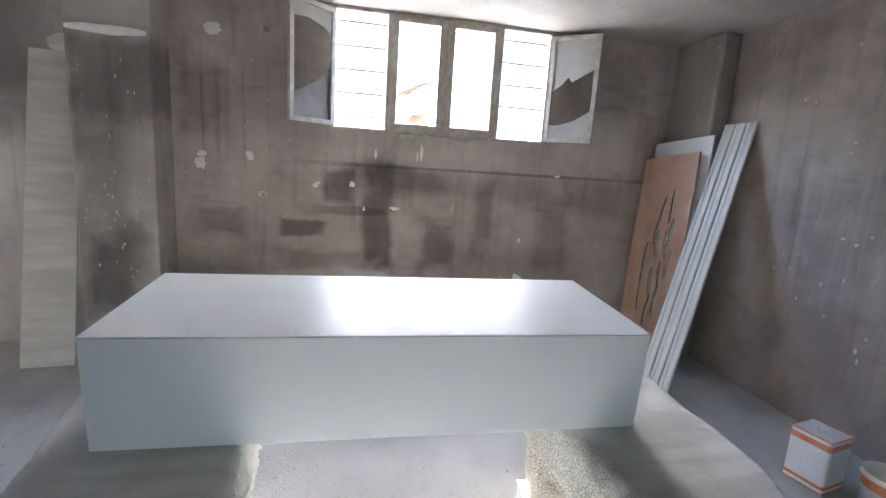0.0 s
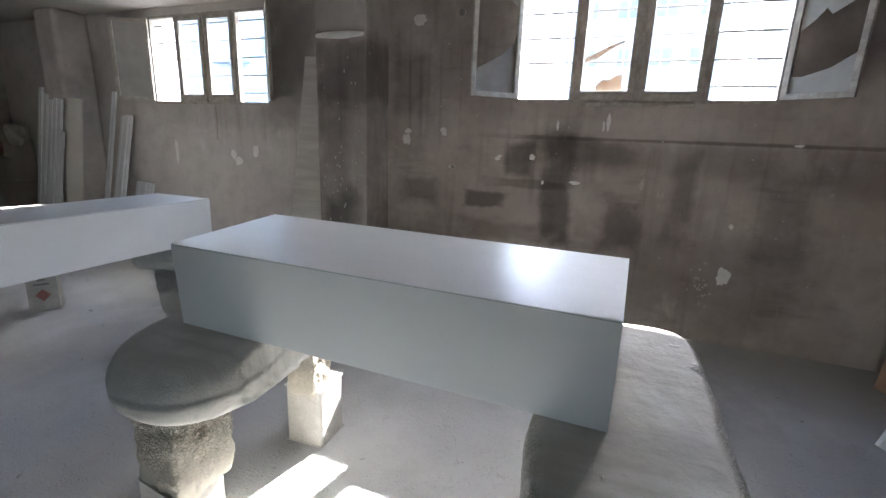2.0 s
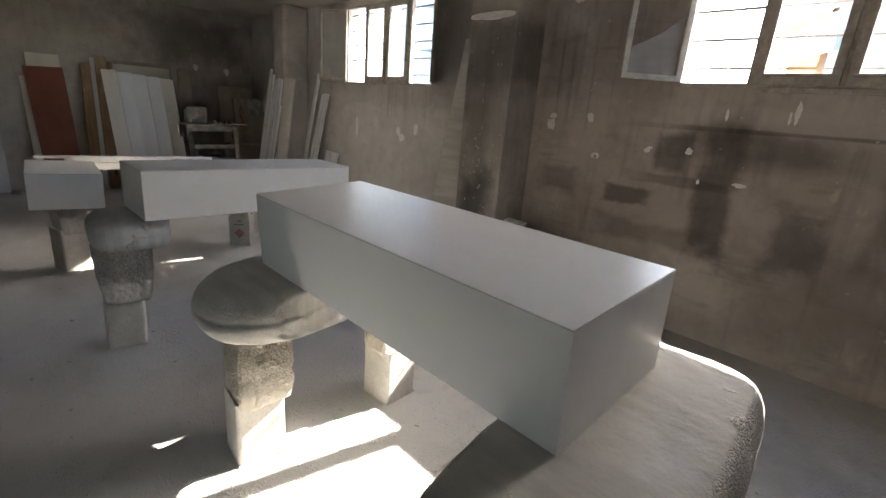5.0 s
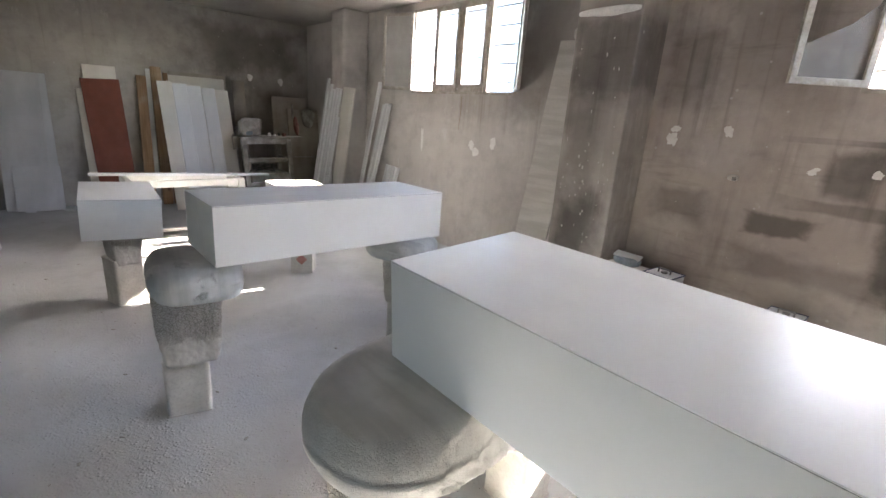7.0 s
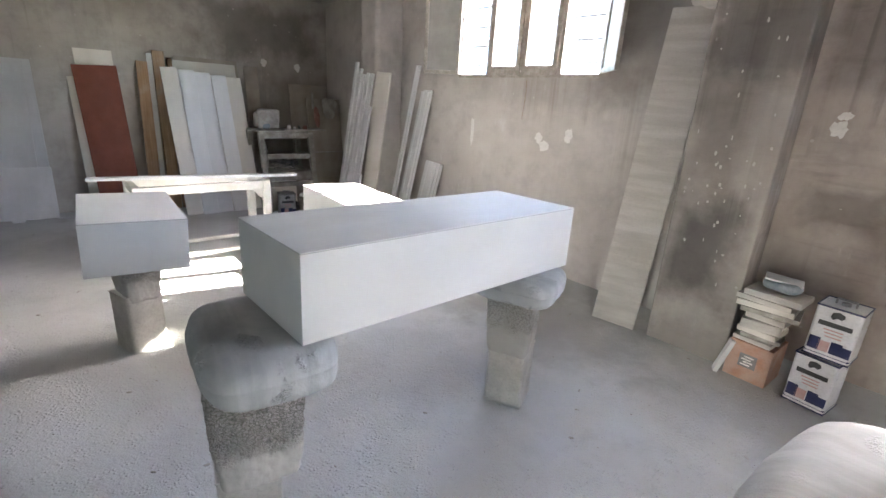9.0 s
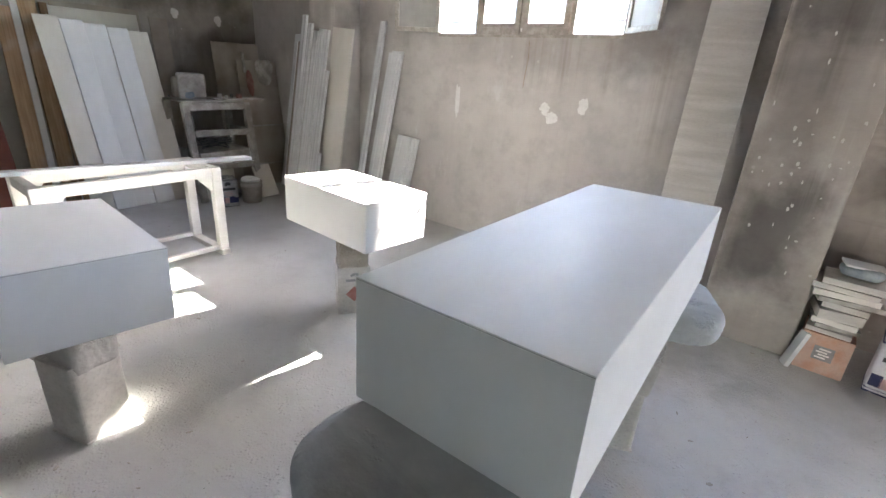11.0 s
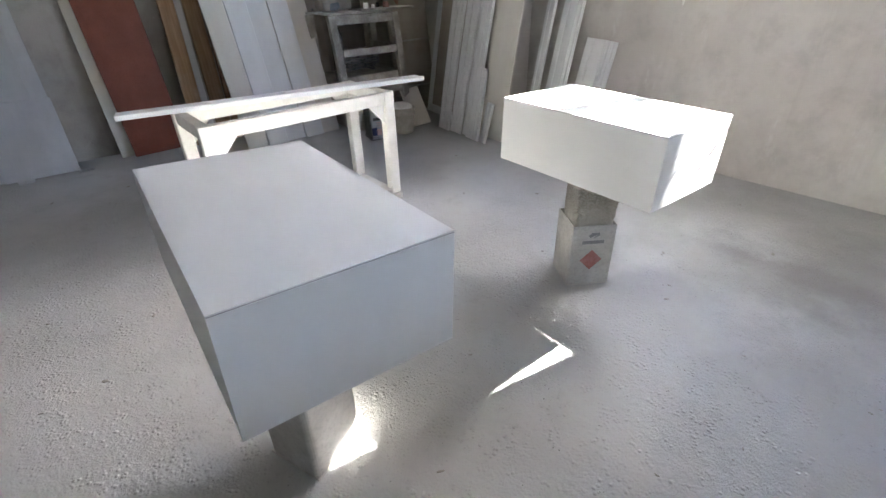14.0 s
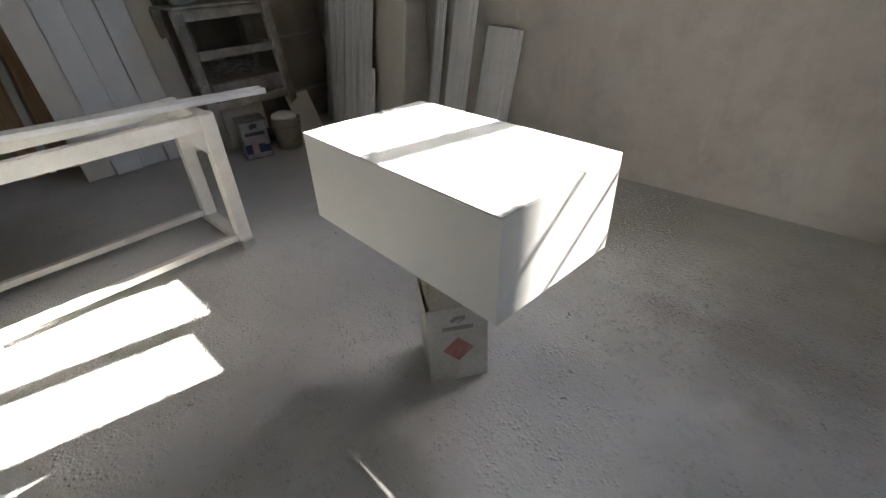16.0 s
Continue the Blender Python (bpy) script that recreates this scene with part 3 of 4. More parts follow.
lacquered_box(0.574, 1.578, 1.064, -0.4, 1.624, 0.561, 0.334, "long glossy white lacquered box on foam pads by the window wall", lacquer, 3.2)
lacquered_box(-1.943, 1.917, 0.943, 91.0, 1.583, 0.561, 0.332, "long satin white lacquered box on grey foam pads and tins", satin, -0.3, 0.65)
lacquered_box(-3.868, 0.934, 0.694, -3.8, 0.91, 0.54, 0.319, "short satin white lacquered box on one foam block and tin", satin, -2.2)
lacquered_box(-3.862, 2.598, 0.648, -2.9, 0.88, 0.533, 0.319, "short satin white lacquered box in the sunlight on one tin", satin, -0.8, 0.8)


def cushion(a, b_near, b_far, z0, z1, p_near, p_far, seed, edge=0.1, slope=0.0, torn=None, roll=0.0):
    """A thick slab of foam: a rounded outline, a flat top that rolls over into round sides. The far end (+y) and the near end have their own reach and
    roundness; slope lifts the top along y; torn cuts the side over that x off raggedly; roll swells a rim round the top."""
    bm = bmesh.new()
    around, thick = 220, z1 - z0
    edge = min(edge, thick / 2)
    rings = []

    def place(ang, inset, z, s):
        c, q = math.cos(ang), math.sin(ang)
        b, p = (b_far, p_far) if q > 0 else (b_near, p_near)
        r = (abs(c) ** p + abs(q) ** p) ** (-1.0 / p)
        x, y = c * r * a, q * r * b
        k = max(0.0, 1.0 - inset / max(0.05, math.hypot(x, y)))
        x, y = x * k * s, y * k * s
        v = Vector((x * 4 + seed * 7.3, y * 4 + seed * 3.1, z * 4))
        wave = noise.noise(v) * 0.016 + noise.noise(v * 3.7) * 0.005
        side = 1.0 if s >= 1.0 else 0.0
        x += c * wave * side
        y += q * wave * side
        if torn is not None and x > torn and side:
            rag = 0.012 * noise.noise(v * 9.0) + 0.008 * noise.noise(v * 23.0) + 0.02 * noise.noise(v * 2.0)
            x = torn + (x - torn) * 0.12 + rag
        z += 0.004 * noise.noise(v * 1.7) * (1.0 - 0.7 * (z > z1 - 0.01))
        return (x, y, z + slope * y)

    for s in (0.3, 0.6, 0.85):
        rings.append([(0.0 + edge, z1, s)] * around)
    steps = 9
    for k in range(steps + 1):
        t = math.pi / 2 * k / steps
        rings.append([(edge * (1 - math.sin(t)) - roll * math.sin(2 * t), z1 - edge * (1 - math.cos(t)), 1.0)] * around)
    for k in range(1, 6):
        rings.append([(-roll * (1 - k / 5) * 0.4, z1 - edge - (thick - 2 * edge) * k / 6, 1.0)] * around)
    low = edge * 0.8
    for k in range(steps + 1):
        t = math.pi / 2 * k / steps
        rings.append([(low * (1 - math.cos(t)), z0 + low * (1 - math.sin(t)), 1.0)] * around)
    rows = [[bm.verts.new(place(2 * math.pi * i / around, *ringed[i])) for i in range(around)] for ringed in rings]
    for up, down in zip(rows, rows[1:]):
        for i in range(around):
            bm.faces.new((up[i], down[i], down[(i + 1) % around], up[(i + 1) % around]))
    bm.faces.new(rows[0])
    bm.faces.new(list(reversed(rows[-1])))
    return bm


def pad(x, y, turn, bm, material, label):
    return thing("foam_pad", pose(x, y, 0, 0, 0, turn), label, "foam pad", "foam pads", bm, material, True)


def foam_leg(x, y, z0, z1, a, b, turn, seed, material, label, taper=0.25, torn=0.013, crust=0.0):
    return thing("foam_block", pose(x, y, 0, 0, 0, turn), label, "foam block", "foam blocks", lump(a, b, z0, z1, 13, seed, 0.012 + torn, taper, detail=6, fine=torn, crust=crust), material, True)


def square_tin(x, y, z, turn, s, h, label, body=tin_dusty, printed=0, rim=None, open_top=False):
    t = thing("paint_tin", pose(x, y, z, 0, 0, turn), label, "paint tin", "square paint tins")
    bm = bmesh.new()
    if open_top:
        box(-s / 2, s / 2, -s / 2, s / 2, 0.004, h, bm=bm)
        bmesh.ops.delete(bm, geom=[f for f in bm.faces if f.calc_center_median().z > h - 0.001], context="FACES")
        bmesh.ops.solidify(bm, geom=list(bm.faces), thickness=0.003)
    else:
        box(-s / 2, s / 2, -s / 2, s / 2, 0.004, h - 0.006, bm=bm)
        uprights = [e for e in bm.edges if abs(e.verts[0].co.z - e.verts[1].co.z) > 0.1]
        bmesh.ops.bevel(bm, geom=uprights, offset=0.022, segments=4, affect="EDGES", profile=0.5)
    part("body", bm, body, t)
    part("base_rim", ring_square(s + 0.006, 0.0, 0.012), rim or body, t)
    if not open_top:
        part("top_rim", ring_square(s + 0.006, h - 0.012, h), rim or body, t)
    return t


def ring_square(s, z0, z1):
    bm = ring(s, s, 0.008, z1 - z0)
    for v in bm.verts:
        x, y, z = v.co
        v.co = (x - s / 2, z - s / 2, z0 + y)
    bmesh.ops.recalc_face_normals(bm, faces=bm.faces)
    return bm


TIN = 0.235
# under the first long box
pad(-0.13, 1.53, 4, cushion(0.325, 0.57, 0.55, 0.835, 1.061, 2.5, 3.0, 1, 0.113, 0.056, 0.27), foam_pale, "large rounded grey foam pad with one torn side")
pad(1.44, 1.45, 3, cushion(0.285, 0.7, 0.665, 0.76, 1.056, 2.4, 4.5, 2, 0.1, 0.056), foam_grey, "large rounded grey foam pad with pitted sides")
foam_leg(-0.262, 1.27, 0.33, 0.87, 0.168, 0.155, -6, 3, foam_cream, "torn cream foam block standing in a tin", 0.2, 0.012, 0.022)
foam_leg(-0.24, 2.06, 0.33, 0.86, 0.11, 0.11, 4, 4, foam_cream, "small torn cream foam block standing in a tin", 0.25, 0.01, 0.018)
foam_leg(1.4, 1.1, 0.33, 0.86, 0.13, 0.13, 4, 5, foam_cream, "torn cream foam block standing in a tin", 0.25, 0.01, 0.018)
foam_leg(1.38, 1.8, 0.33, 0.86, 0.13, 0.13, -8, 6, foam_cream, "torn cream foam block standing in a tin", 0.25, 0.01, 0.018)
for x, y, turn in ((-0.285, 1.25, -6), (-0.255, 2.12, 3), (1.4, 1.1, 10), (1.38, 1.8, -5)):
    square_tin(x, y, 0, turn, 0.24, 0.37, "square tin crusted with cream overspray under a foam block")
# under the second long box
pad(-1.915, 1.1, -8, cushion(0.31, 0.25, 0.22, 0.76, 0.953, 4.0, 4.0, 7, 0.085, 0.0, None, 0.012), foam_dark, "slate grey foam pad with cracked rolled edges")
pad(-1.8, 2.46, 20, cushion(0.24, 0.21, 0.2, 0.78, 0.938, 4.0, 4.0, 8, 0.075, 0.0, None, 0.01), foam_dark, "slate grey foam pad with cracked rolled edges")
foam_leg(-1.89, 1.03, 0.36, 0.82, 0.2, 0.175, -14, 9, foam_smooth, "grey foam block narrowing to a tin below", 0.2, 0.006, 0.008)
foam_leg(-1.88, 2.56, 0.36, 0.84, 0.15, 0.14, 24, 10, foam_smooth, "grey foam block narrowing to a tin below", 0.2, 0.005)
square_tin(-1.935, 1.0, 0, -14, TIN, 0.37, "square tin under grey overspray on the floor")
square_tin(-1.90, 2.6, 0, 24, TIN, 0.37, "square tin under grey overspray on the floor")
# under the short boxes
foam_leg(-3.87, 0.93, 0.36, 0.705, 0.145, 0.13, 12, 11, foam_smooth, "small grey foam block on a square tin", 0.25, 0.004)
square_tin(-3.885, 0.915, 0, 18, TIN, 0.42, "square tin under grey overspray with a sunlit side")
foam_leg(-3.88, 2.6, 0.3, 0.655, 0.115, 0.1, 55, 12, foam_cream, "cream foam block stuck in an open tin", 0.1, 0.004)
labelled = square_tin(-3.89, 2.605, 0, 55, TIN, 0.37, "open square tin with a grey mark and red diamond", tin_dusty, open_top=True)


def printed_face(t, s, mark, diamond=True):
    """Plain marks on the tin's face that looks to its own -y side."""
    y = -s / 2 - 0.0015
    a = part("printed_mark", slab([(-0.005, 0.285), (0.03, 0.3), (0.03, 0.318), (-0.012, 0.318), (-0.03, 0.3), (-0.02, 0.29), (0.012, 0.305), (0.012, 0.3)], 0.001), mark, t, "grey printed mark")
    a.matrix_basis = pose(0, y, 0.01)
    part("printed_bar", box(-0.06, 0.06, y, y + 0.001, 0.262, 0.282), mark, t, "grey printed name bar")
    if diamond:
        d = part("printed_diamond", slab([(0, 0.1), (0.062, 0.162), (0, 0.224), (-0.062, 0.162)], 0.001), ink_red, t, "faded red hazard diamond")
        d.matrix_basis = pose(0, y, 0)


ink_grey = surface("grey_print", (0.2, 0.2, 0.2), (0.28, 0.28, 0.28), 9, 0.5, 0.05)
printed_face(labelled, TIN, ink_grey)


# ---- boards that lean on the walls ----
def leaning(p0, p1, top, thick):
    """The pose of a board from its two lower corners and the point over the first, with its width and length; its face is at y = 0 and its back at
    y = thick. Its lowest corner touches the floor."""
    p0, p1, top = Vector(p0), Vector(p1), Vector(top)
    v = (top - p0).normalized()
    u = p1 - p0
    u = (u - v * u.dot(v)).normalized()
    n = v.cross(u)
    w, h = (p1 - p0).length, (top - p0).length
    m = Matrix.Translation(p0) @ Matrix((u, n, v)).transposed().to_4x4()
    drop = min((m @ Vector((x, y, 0))).z for x in (0, w) for y in (0, thick))
    return Matrix.Translation((0, 0, p0.z - drop)) @ m, w, h


def board(name, p0, p1, top, thick, material, label, category="board", group="leaning boards", bevel=0.003):
    m, w, h = leaning(p0, p1, top, thick)
    return thing(name, m, label, category, group, box(0, w, 0, thick, 0, h, bevel), material)


def profile_board(p0, p1, top, material, label, group="profiled trims"):
    """A moulded trim: a board with two raised strips along it."""
    m, w, h = leaning(p0, p1, top, 0.02)
    b = thing("profiled_trim", m, label, "trim board", group)
    part("board", box(0, w, 0, 0.016, 0, h, 0.002), material, b)
    part("raised_strip", box(w * 0.06, w * 0.36, -0.008, 0.0, 0.004, h - 0.004, 0.003), material, b)
    part("raised_strip", box(w * 0.5, w * 0.96, -0.014, 0.0, 0.004, h - 0.004, 0.004), material, b)
    return b


# west wall
board("panel", (-8.2, 0.08, 0), (-8.2, 0.64, 0), (-8.4, 0.1, 1.99), 0.018, dull_board, "tall dull white primed panel leaning on the wall", "panel")
board("panel", (-8.16, -0.02, 0), (-8.16, 0.5, 0), (-8.36, 0.06, 1.96), 0.018, dull_board, "tall dull white primed panel leaning on another panel", "panel")
low = board("panel", (-8.08, 0.1, 0.02), (-8.08, 0.65, 0.02), (-8.2, 0.11, 0.67), 0.02, dull_board, "small square dull white panel on two foot strips", "panel")
for x in (0.0, 0.45):
    part("foot_strip", box(x + 0.08, x + 0.2, 0.002, 0.018, -0.028, 0.0), dull_board, low)
board("timber_offcut", (-8.2, -0.4, 0), (-8.2, -0.16, 0), (-8.4, -0.4, 0.22), 0.05, dusty_wood, "short brown timber offcut against the wall", "timber")
board("panel", (-8.26, 1.02, 0), (-8.26, 1.5, 0), (-8.42, 1.0, 1.82), 0.018, cream_board, "cream panel mostly hidden behind a red-brown one", "panel")
board("panel", (-8.24, 1.13, 0), (-8.24, 1.55, 0), (-8.41, 1.11, 2.18), 0.018, cream_board, "taller cream panel behind a red-brown one", "panel")
board("panel", (-8.19, 1.13, 0), (-8.12, 1.62, 0), (-8.37, 1.06, 1.97), 0.02, red_board, "red-brown faced panel leaning on cream panels", "panel")
for y, w, h, shift, mat, label in (
        (1.71, 0.15, 2.08, 0.09, timber, "wide rough softwood batten with knots"), (1.87, 0.06, 2.2, 0.07, white_board, "narrow white strip among softwood battens"),
        (1.96, 0.15, 2.24, 0.05, timber, "wide tall softwood batten with knots"), (2.125, 0.07, 2.16, 0.06, timber_dark, "tall brown batten with a split end")):
    board("batten", (-8.1, y, 0), (-8.1, y + w, 0), (-8.4, y + shift, h), 0.035, mat, label, "batten", "leaning battens", 0.004)
board("panel", (-8.02, 2.24, 0), (-8.04, 3.16, 0), (-8.4, 2.22, 2.14), 0.016, cream_board, "dusty cream panel behind white boards", "panel")
board("panel", (-8.06, 2.3, 0), (-8.08, 3.2, 0), (-8.43, 2.28, 2.2), 0.016, carton_brown, "brown fibre panel behind white boards", "panel")
for k in range(5):
    y = 2.06 + 0.215 * k
    m = cream_board if k in (0, 4) else white_board
    board("panel", (-7.56 + 0.03 * (k % 2), y, 0), (-7.54 + 0.03 * (k % 2), y + 0.205, 0), (-8.05 + 0.02 * (k % 2), y - 0.04, 2.02 - 0.02 * k), 0.022, m, "white primed shelf board leaning in a row", "panel", "row of white boards")
knob = thing("wall_plug", pose(-7.72, 3.09, 1.25, 0, 78, 0), "dark screw hole plug on a white board", "fitting", "", drum(0.011, 0.011, 0, 0.012, sides=16), plastic_dark)
board("panel", (-8.2, 3.28, 0), (-8.2, 3.5, 0), (-8.43, 3.28, 2.15), 0.01, carton_brown, "thin grey sheet against the wall", "panel")

# the corner behind the stand
board("panel", (-7.86, 3.86, 0), (-7.84, 4.52, 0), (-8.05, 3.86, 1.92), 0.018, carton_brown, "dusty brown panel in the corner", "panel", "panels in the corner")
corner = board("panel", (-7.6, 4.06, 0), (-7.6, 4.66, 0), (-7.82, 4.06, 1.71), 0.03, carton_brown, "dusty cupboard side with ledges in the corner", "panel", "panels in the corner")
part("ledge", box(0.04, 0.6, -0.03, 0.0, 0.84, 0.86, 0.003), dusty_wood, corner)
part("ledge", box(0.04, 0.6, -0.03, 0.0, 0.3, 0.32, 0.003), dusty_wood, corner)
part("upright", box(0.08, 0.115, -0.02, 0.0, 1.56, 1.82, 0.003), dusty_wood, corner)
thing("dust_sheet", pose(-7.79, 4.46, 1.58, 0, 0, 4), "crumpled grey dust sheet draped over a panel edge", "cloth", "", lump(0.045, 0.17, -0.17, 0.16, 2.3, 21, 0.06, 0.35, detail=5), dusty_wood, True)
thing("red_rag", pose(-7.755, 4.2, 1.45, 8, 0, 6), "faded red rag hanging from a panel", "cloth", "", lump(0.02, 0.05, -0.2, 0.14, 2.2, 22, 0.03, 0.5, detail=5), cloth_red, True)
m, w, h = leaning((-7.5, 4.42, 0), (-6.75, 4.3, 0), (-7.42, 4.74, 2.08), 0.03)
old_door = thing("old_door", m, "old cream framed door leaning in the corner", "door leaf")
part("door_frame", ring(w, h, 0.09, 0.035), white_board, old_door)
part("door_panel", box(0.085, w - 0.085, 0.012, 0.022, 0.085, h - 0.085), carton_brown, old_door, "dusty brown panel")

# boards on the corner column and beside it
for k in range(5):
    x = -6.78 + 0.1 * k
    profile_board((x, 4.0 - 0.018 * (k % 2), 0), (x + 0.092, 4.0 - 0.018 * (k % 2), 0), (x + 0.18, 4.27, 2.26 - (0.0, 0.09, 0.17, 0.15, 0.16)[k]), white_board, "long white profiled trim leaning on a column")
profile_board((-6.28, 3.95, 0), (-6.17, 3.95, 0), (-6.17, 4.2, 1.66), white_board, "shorter white profiled trim")
profile_board((-6.16, 3.93, 0), (-6.07, 3.93, 0), (-6.12, 4.02, 0.72), white_board, "short white trim offcut")
profile_board((-6.05, 3.93, 0), (-5.96, 3.93, 0), (-6.0, 4.0, 0.4), white_board, "short white trim offcut")
board("panel", (-6.2, 4.08, 0), (-5.87, 4.09, 0), (-6.06, 4.28, 2.11), 0.025, cream_board, "wide cream board leaning on a column", "panel")
profile_board((-5.79, 4.3, 0), (-5.69, 4.3, 0), (-5.75, 4.73, 2.24), white_board, "long white trim leaning below a window")
profile_board((-5.62, 4.3, 0), (-5.45, 4.3, 0), (-5.585, 4.71, 1.9), white_board, "white trim leaning below a window")
profile_board((-5.6, 4.33, 0), (-5.42, 4.33, 0), (-5.56, 4.735, 1.92), white_board, "white trim leaning below a window")
for k in range(3):
    profile_board((-5.42 + 0.035 * k, 4.46 + 0.03 * k, 0), (-5.2 + 0.035 * k, 4.46 + 0.03 * k, 0), (-5.37 + 0.035 * k, 4.67 + 0.03 * k, 0.98 - 0.01 * k), white_board, "short white trim in a bundle against the wall", "short trims")
board("panel", (-2.215, 4.12, 0), (-1.85, 4.18, 0), (-2.28, 4.70, 2.62), 0.025, grey_board, "long board banded with grey overspray leaning by a column", "panel")

# the east corner
board("panel", (3.46, 4.46, 0), (3.54, 3.72, 0), (3.71, 4.71, 2.25), 0.02, white_board, "white board behind a carved panel", "panel")


def carved_panel():
    """A fibreboard door skin with a cut pattern of crossing leaves."""
    m, w, h = leaning((3.34, 4.42, 0), (3.42, 3.72, 0), (3.59, 4.68, 2.08), 0.02)
    bm = bmesh.new()
    cols, rows = 70, 190
    leaves = ((0.36, 0.705, 0.03, 0.105, 0.5), (0.56, 0.74, 0.022, 0.09, 0.05), (0.64, 0.625, 0.045, 0.07, 0.1), (0.30, 0.625, 0.025, 0.07, 0.35), (0.38, 0.555, 0.06, 0.075, -0.25), (0.56, 0.56, 0.04, 0.075, -0.3),
              (0.14, 0.5, 0.035, 0.075, 0.3), (0.66, 0.465, 0.05, 0.07, 0.3), (0.36, 0.37, 0.055, 0.075, -0.3), (0.52, 0.41, 0.035, 0.075, -0.25), (0.13, 0.32, 0.03, 0.1, -0.15), (0.52, 0.29, 0.04, 0.085, 0.3), (0.36, 0.23, 0.025, 0.09, 0.35))

    def cut(a, b):
        for ca, cb, la, lb, tilt in leaves:
            x, z = a - (ca * 0.85 + 0.2) - tilt * (b - cb), b - cb
            if abs(z) < lb and abs(x) < la * (1.0 - (z / lb) ** 2):
                return True
        return False

    grid = [[bm.verts.new((w * i / cols, 0, h * j / rows)) for i in range(cols + 1)] for j in range(rows + 1)]
    for j in range(rows):
        for i in range(cols):
            if not cut((i + 0.5) / cols, (j + 0.5) / rows):
                bm.faces.new((grid[j][i], grid[j][i + 1], grid[j + 1][i + 1], grid[j + 1][i]))
    made = bmesh.ops.extrude_face_region(bm, geom=list(bm.faces))["geom"]
    bmesh.ops.translate(bm, verts=[g for g in made if isinstance(g, bmesh.types.BMVert)], vec=(0, 0.018, 0))
    bmesh.ops.recalc_face_normals(bm, faces=bm.faces)
    p = thing("carved_panel", m, "brown fibreboard panel with a cut leaf pattern leaning in the corner", "panel")
    part("fretwork", bm, fibreboard, p)
    return p


carved_panel()
for k in range(3):
    x, y = 3.0 + 0.044 * k, 3.5 - 0.082 * k
    profile_board((x, y, 0), (x + 0.041, y - 0.077, 0), (x + 0.92, y + 0.5, 2.42 + 0.01 * k), white_board, "long white profiled trim leaning in the corner", "trims in the east corner")


# ---- trestle, stand and small things ----
def trestle(x0, x1, y0, y1, h):
    t = thing("trestle_bench", pose(x0, y0, 0), "cream painted wooden trestle bench with splashes", "workbench")
    w, d = x1 - x0, y1 - y0
    for lx in (0.0, w - 0.06):
        for ly in (0.0, d - 0.07):
            part("leg", box(lx - 0.006, lx + 0.066, ly - 0.006, ly + 0.076, 0.05, h - 0.002, 0.009), painted_wood, t)
        part("long_rail", box(lx + 0.003, lx + 0.057, 0.07, d - 0.07, h - 0.09, h - 0.004, 0.006), painted_wood, t)
        part("foot_rail", box(lx + 0.008, lx + 0.052, 0.07, d - 0.07, 0.05, 0.09, 0.005), painted_wood, t)
    for ly in (0.0, d - 0.07):
        part("end_rail", box(0.06, w - 0.06, ly + 0.004, ly + 0.066, h - 0.085, h - 0.004, 0.006), painted_wood, t)
        part("foot", box(-0.03, w + 0.03, ly - 0.004, ly + 0.074, 0.0, 0.05, 0.008), painted_wood, t)
    for lx in (0.015, w - 0.045):
        for ly, s in ((0.07, 1), (d - 0.07, -1)):
            g = part("gusset", slab([(0, 0), (0.13, 0), (0, -0.14)] if s > 0 else [(0, 0), (0, -0.14), (-0.13, 0)], 0.02), painted_wood, t)
            g.matrix_basis = pose(lx + 0.03, ly, h - 0.09, 0, 0, 90)
    return t


trestle(-6.08, -5.5, 1.18, 2.5, 0.825)
m = Matrix.Translation((-5.86, 1.88, 0.826)) @ pose(0, 0, 0, 0, 0, -11)
plank = thing("white_plank", m, "long white lacquered plank lying across the trestle", "plank")
part("board", box(-0.075, 0.075, -1.02, 1.02, 0.004, 0.026, 0.003), white_board, plank)
part("edge_strip", box(0.045, 0.075, -1.02, 1.02, 0.0261, 0.034, 0.002), white_board, plank)


def step_stand():
    s = thing("step_stand", pose(-7.35, 3.09, 0, 0, 0, 0), "dusty grey wooden stand with film round one leg", "stand")
    for y in (0.0, 0.78):
        for x, lean in ((0.12, -5.5), (-0.5, 2.0)):
            leg = part("leg", box(-0.03, 0.03, -0.04, 0.04, 0.004, 1.205, 0.006), dusty_wood, s)
            leg.matrix_basis = pose(x, y + 0.05, 0, 2.4, lean, 0)
    for z, t in ((1.155, 0.085), (0.84, 0.075), (0.42, 0.07)):
        x, y = 0.12 - 0.096 * z, 0.05 - 0.042 * z
        part("rail", box(x - 0.02, x + 0.02, y + 0.035, y + 0.745, z - t / 2, z + t / 2, 0.006), dusty_wood, s)
        part("side_rail", box(-0.44, x - 0.03, y + 0.75, y + 0.79, z - t / 2, z + t / 2, 0.006), dusty_wood, s)
    part("top_board", box(-0.48, 0.05, -0.03, 0.74, 1.206, 1.226, 0.005), dusty_wood, s)
    part("plastic_film", lump(0.05, 0.055, 0.5, 1.1, 3, 31, 0.02, detail=5), glass_film, s, "crumpled clear film round a leg", True).location = (0.045, 0.015, 0)
    return s


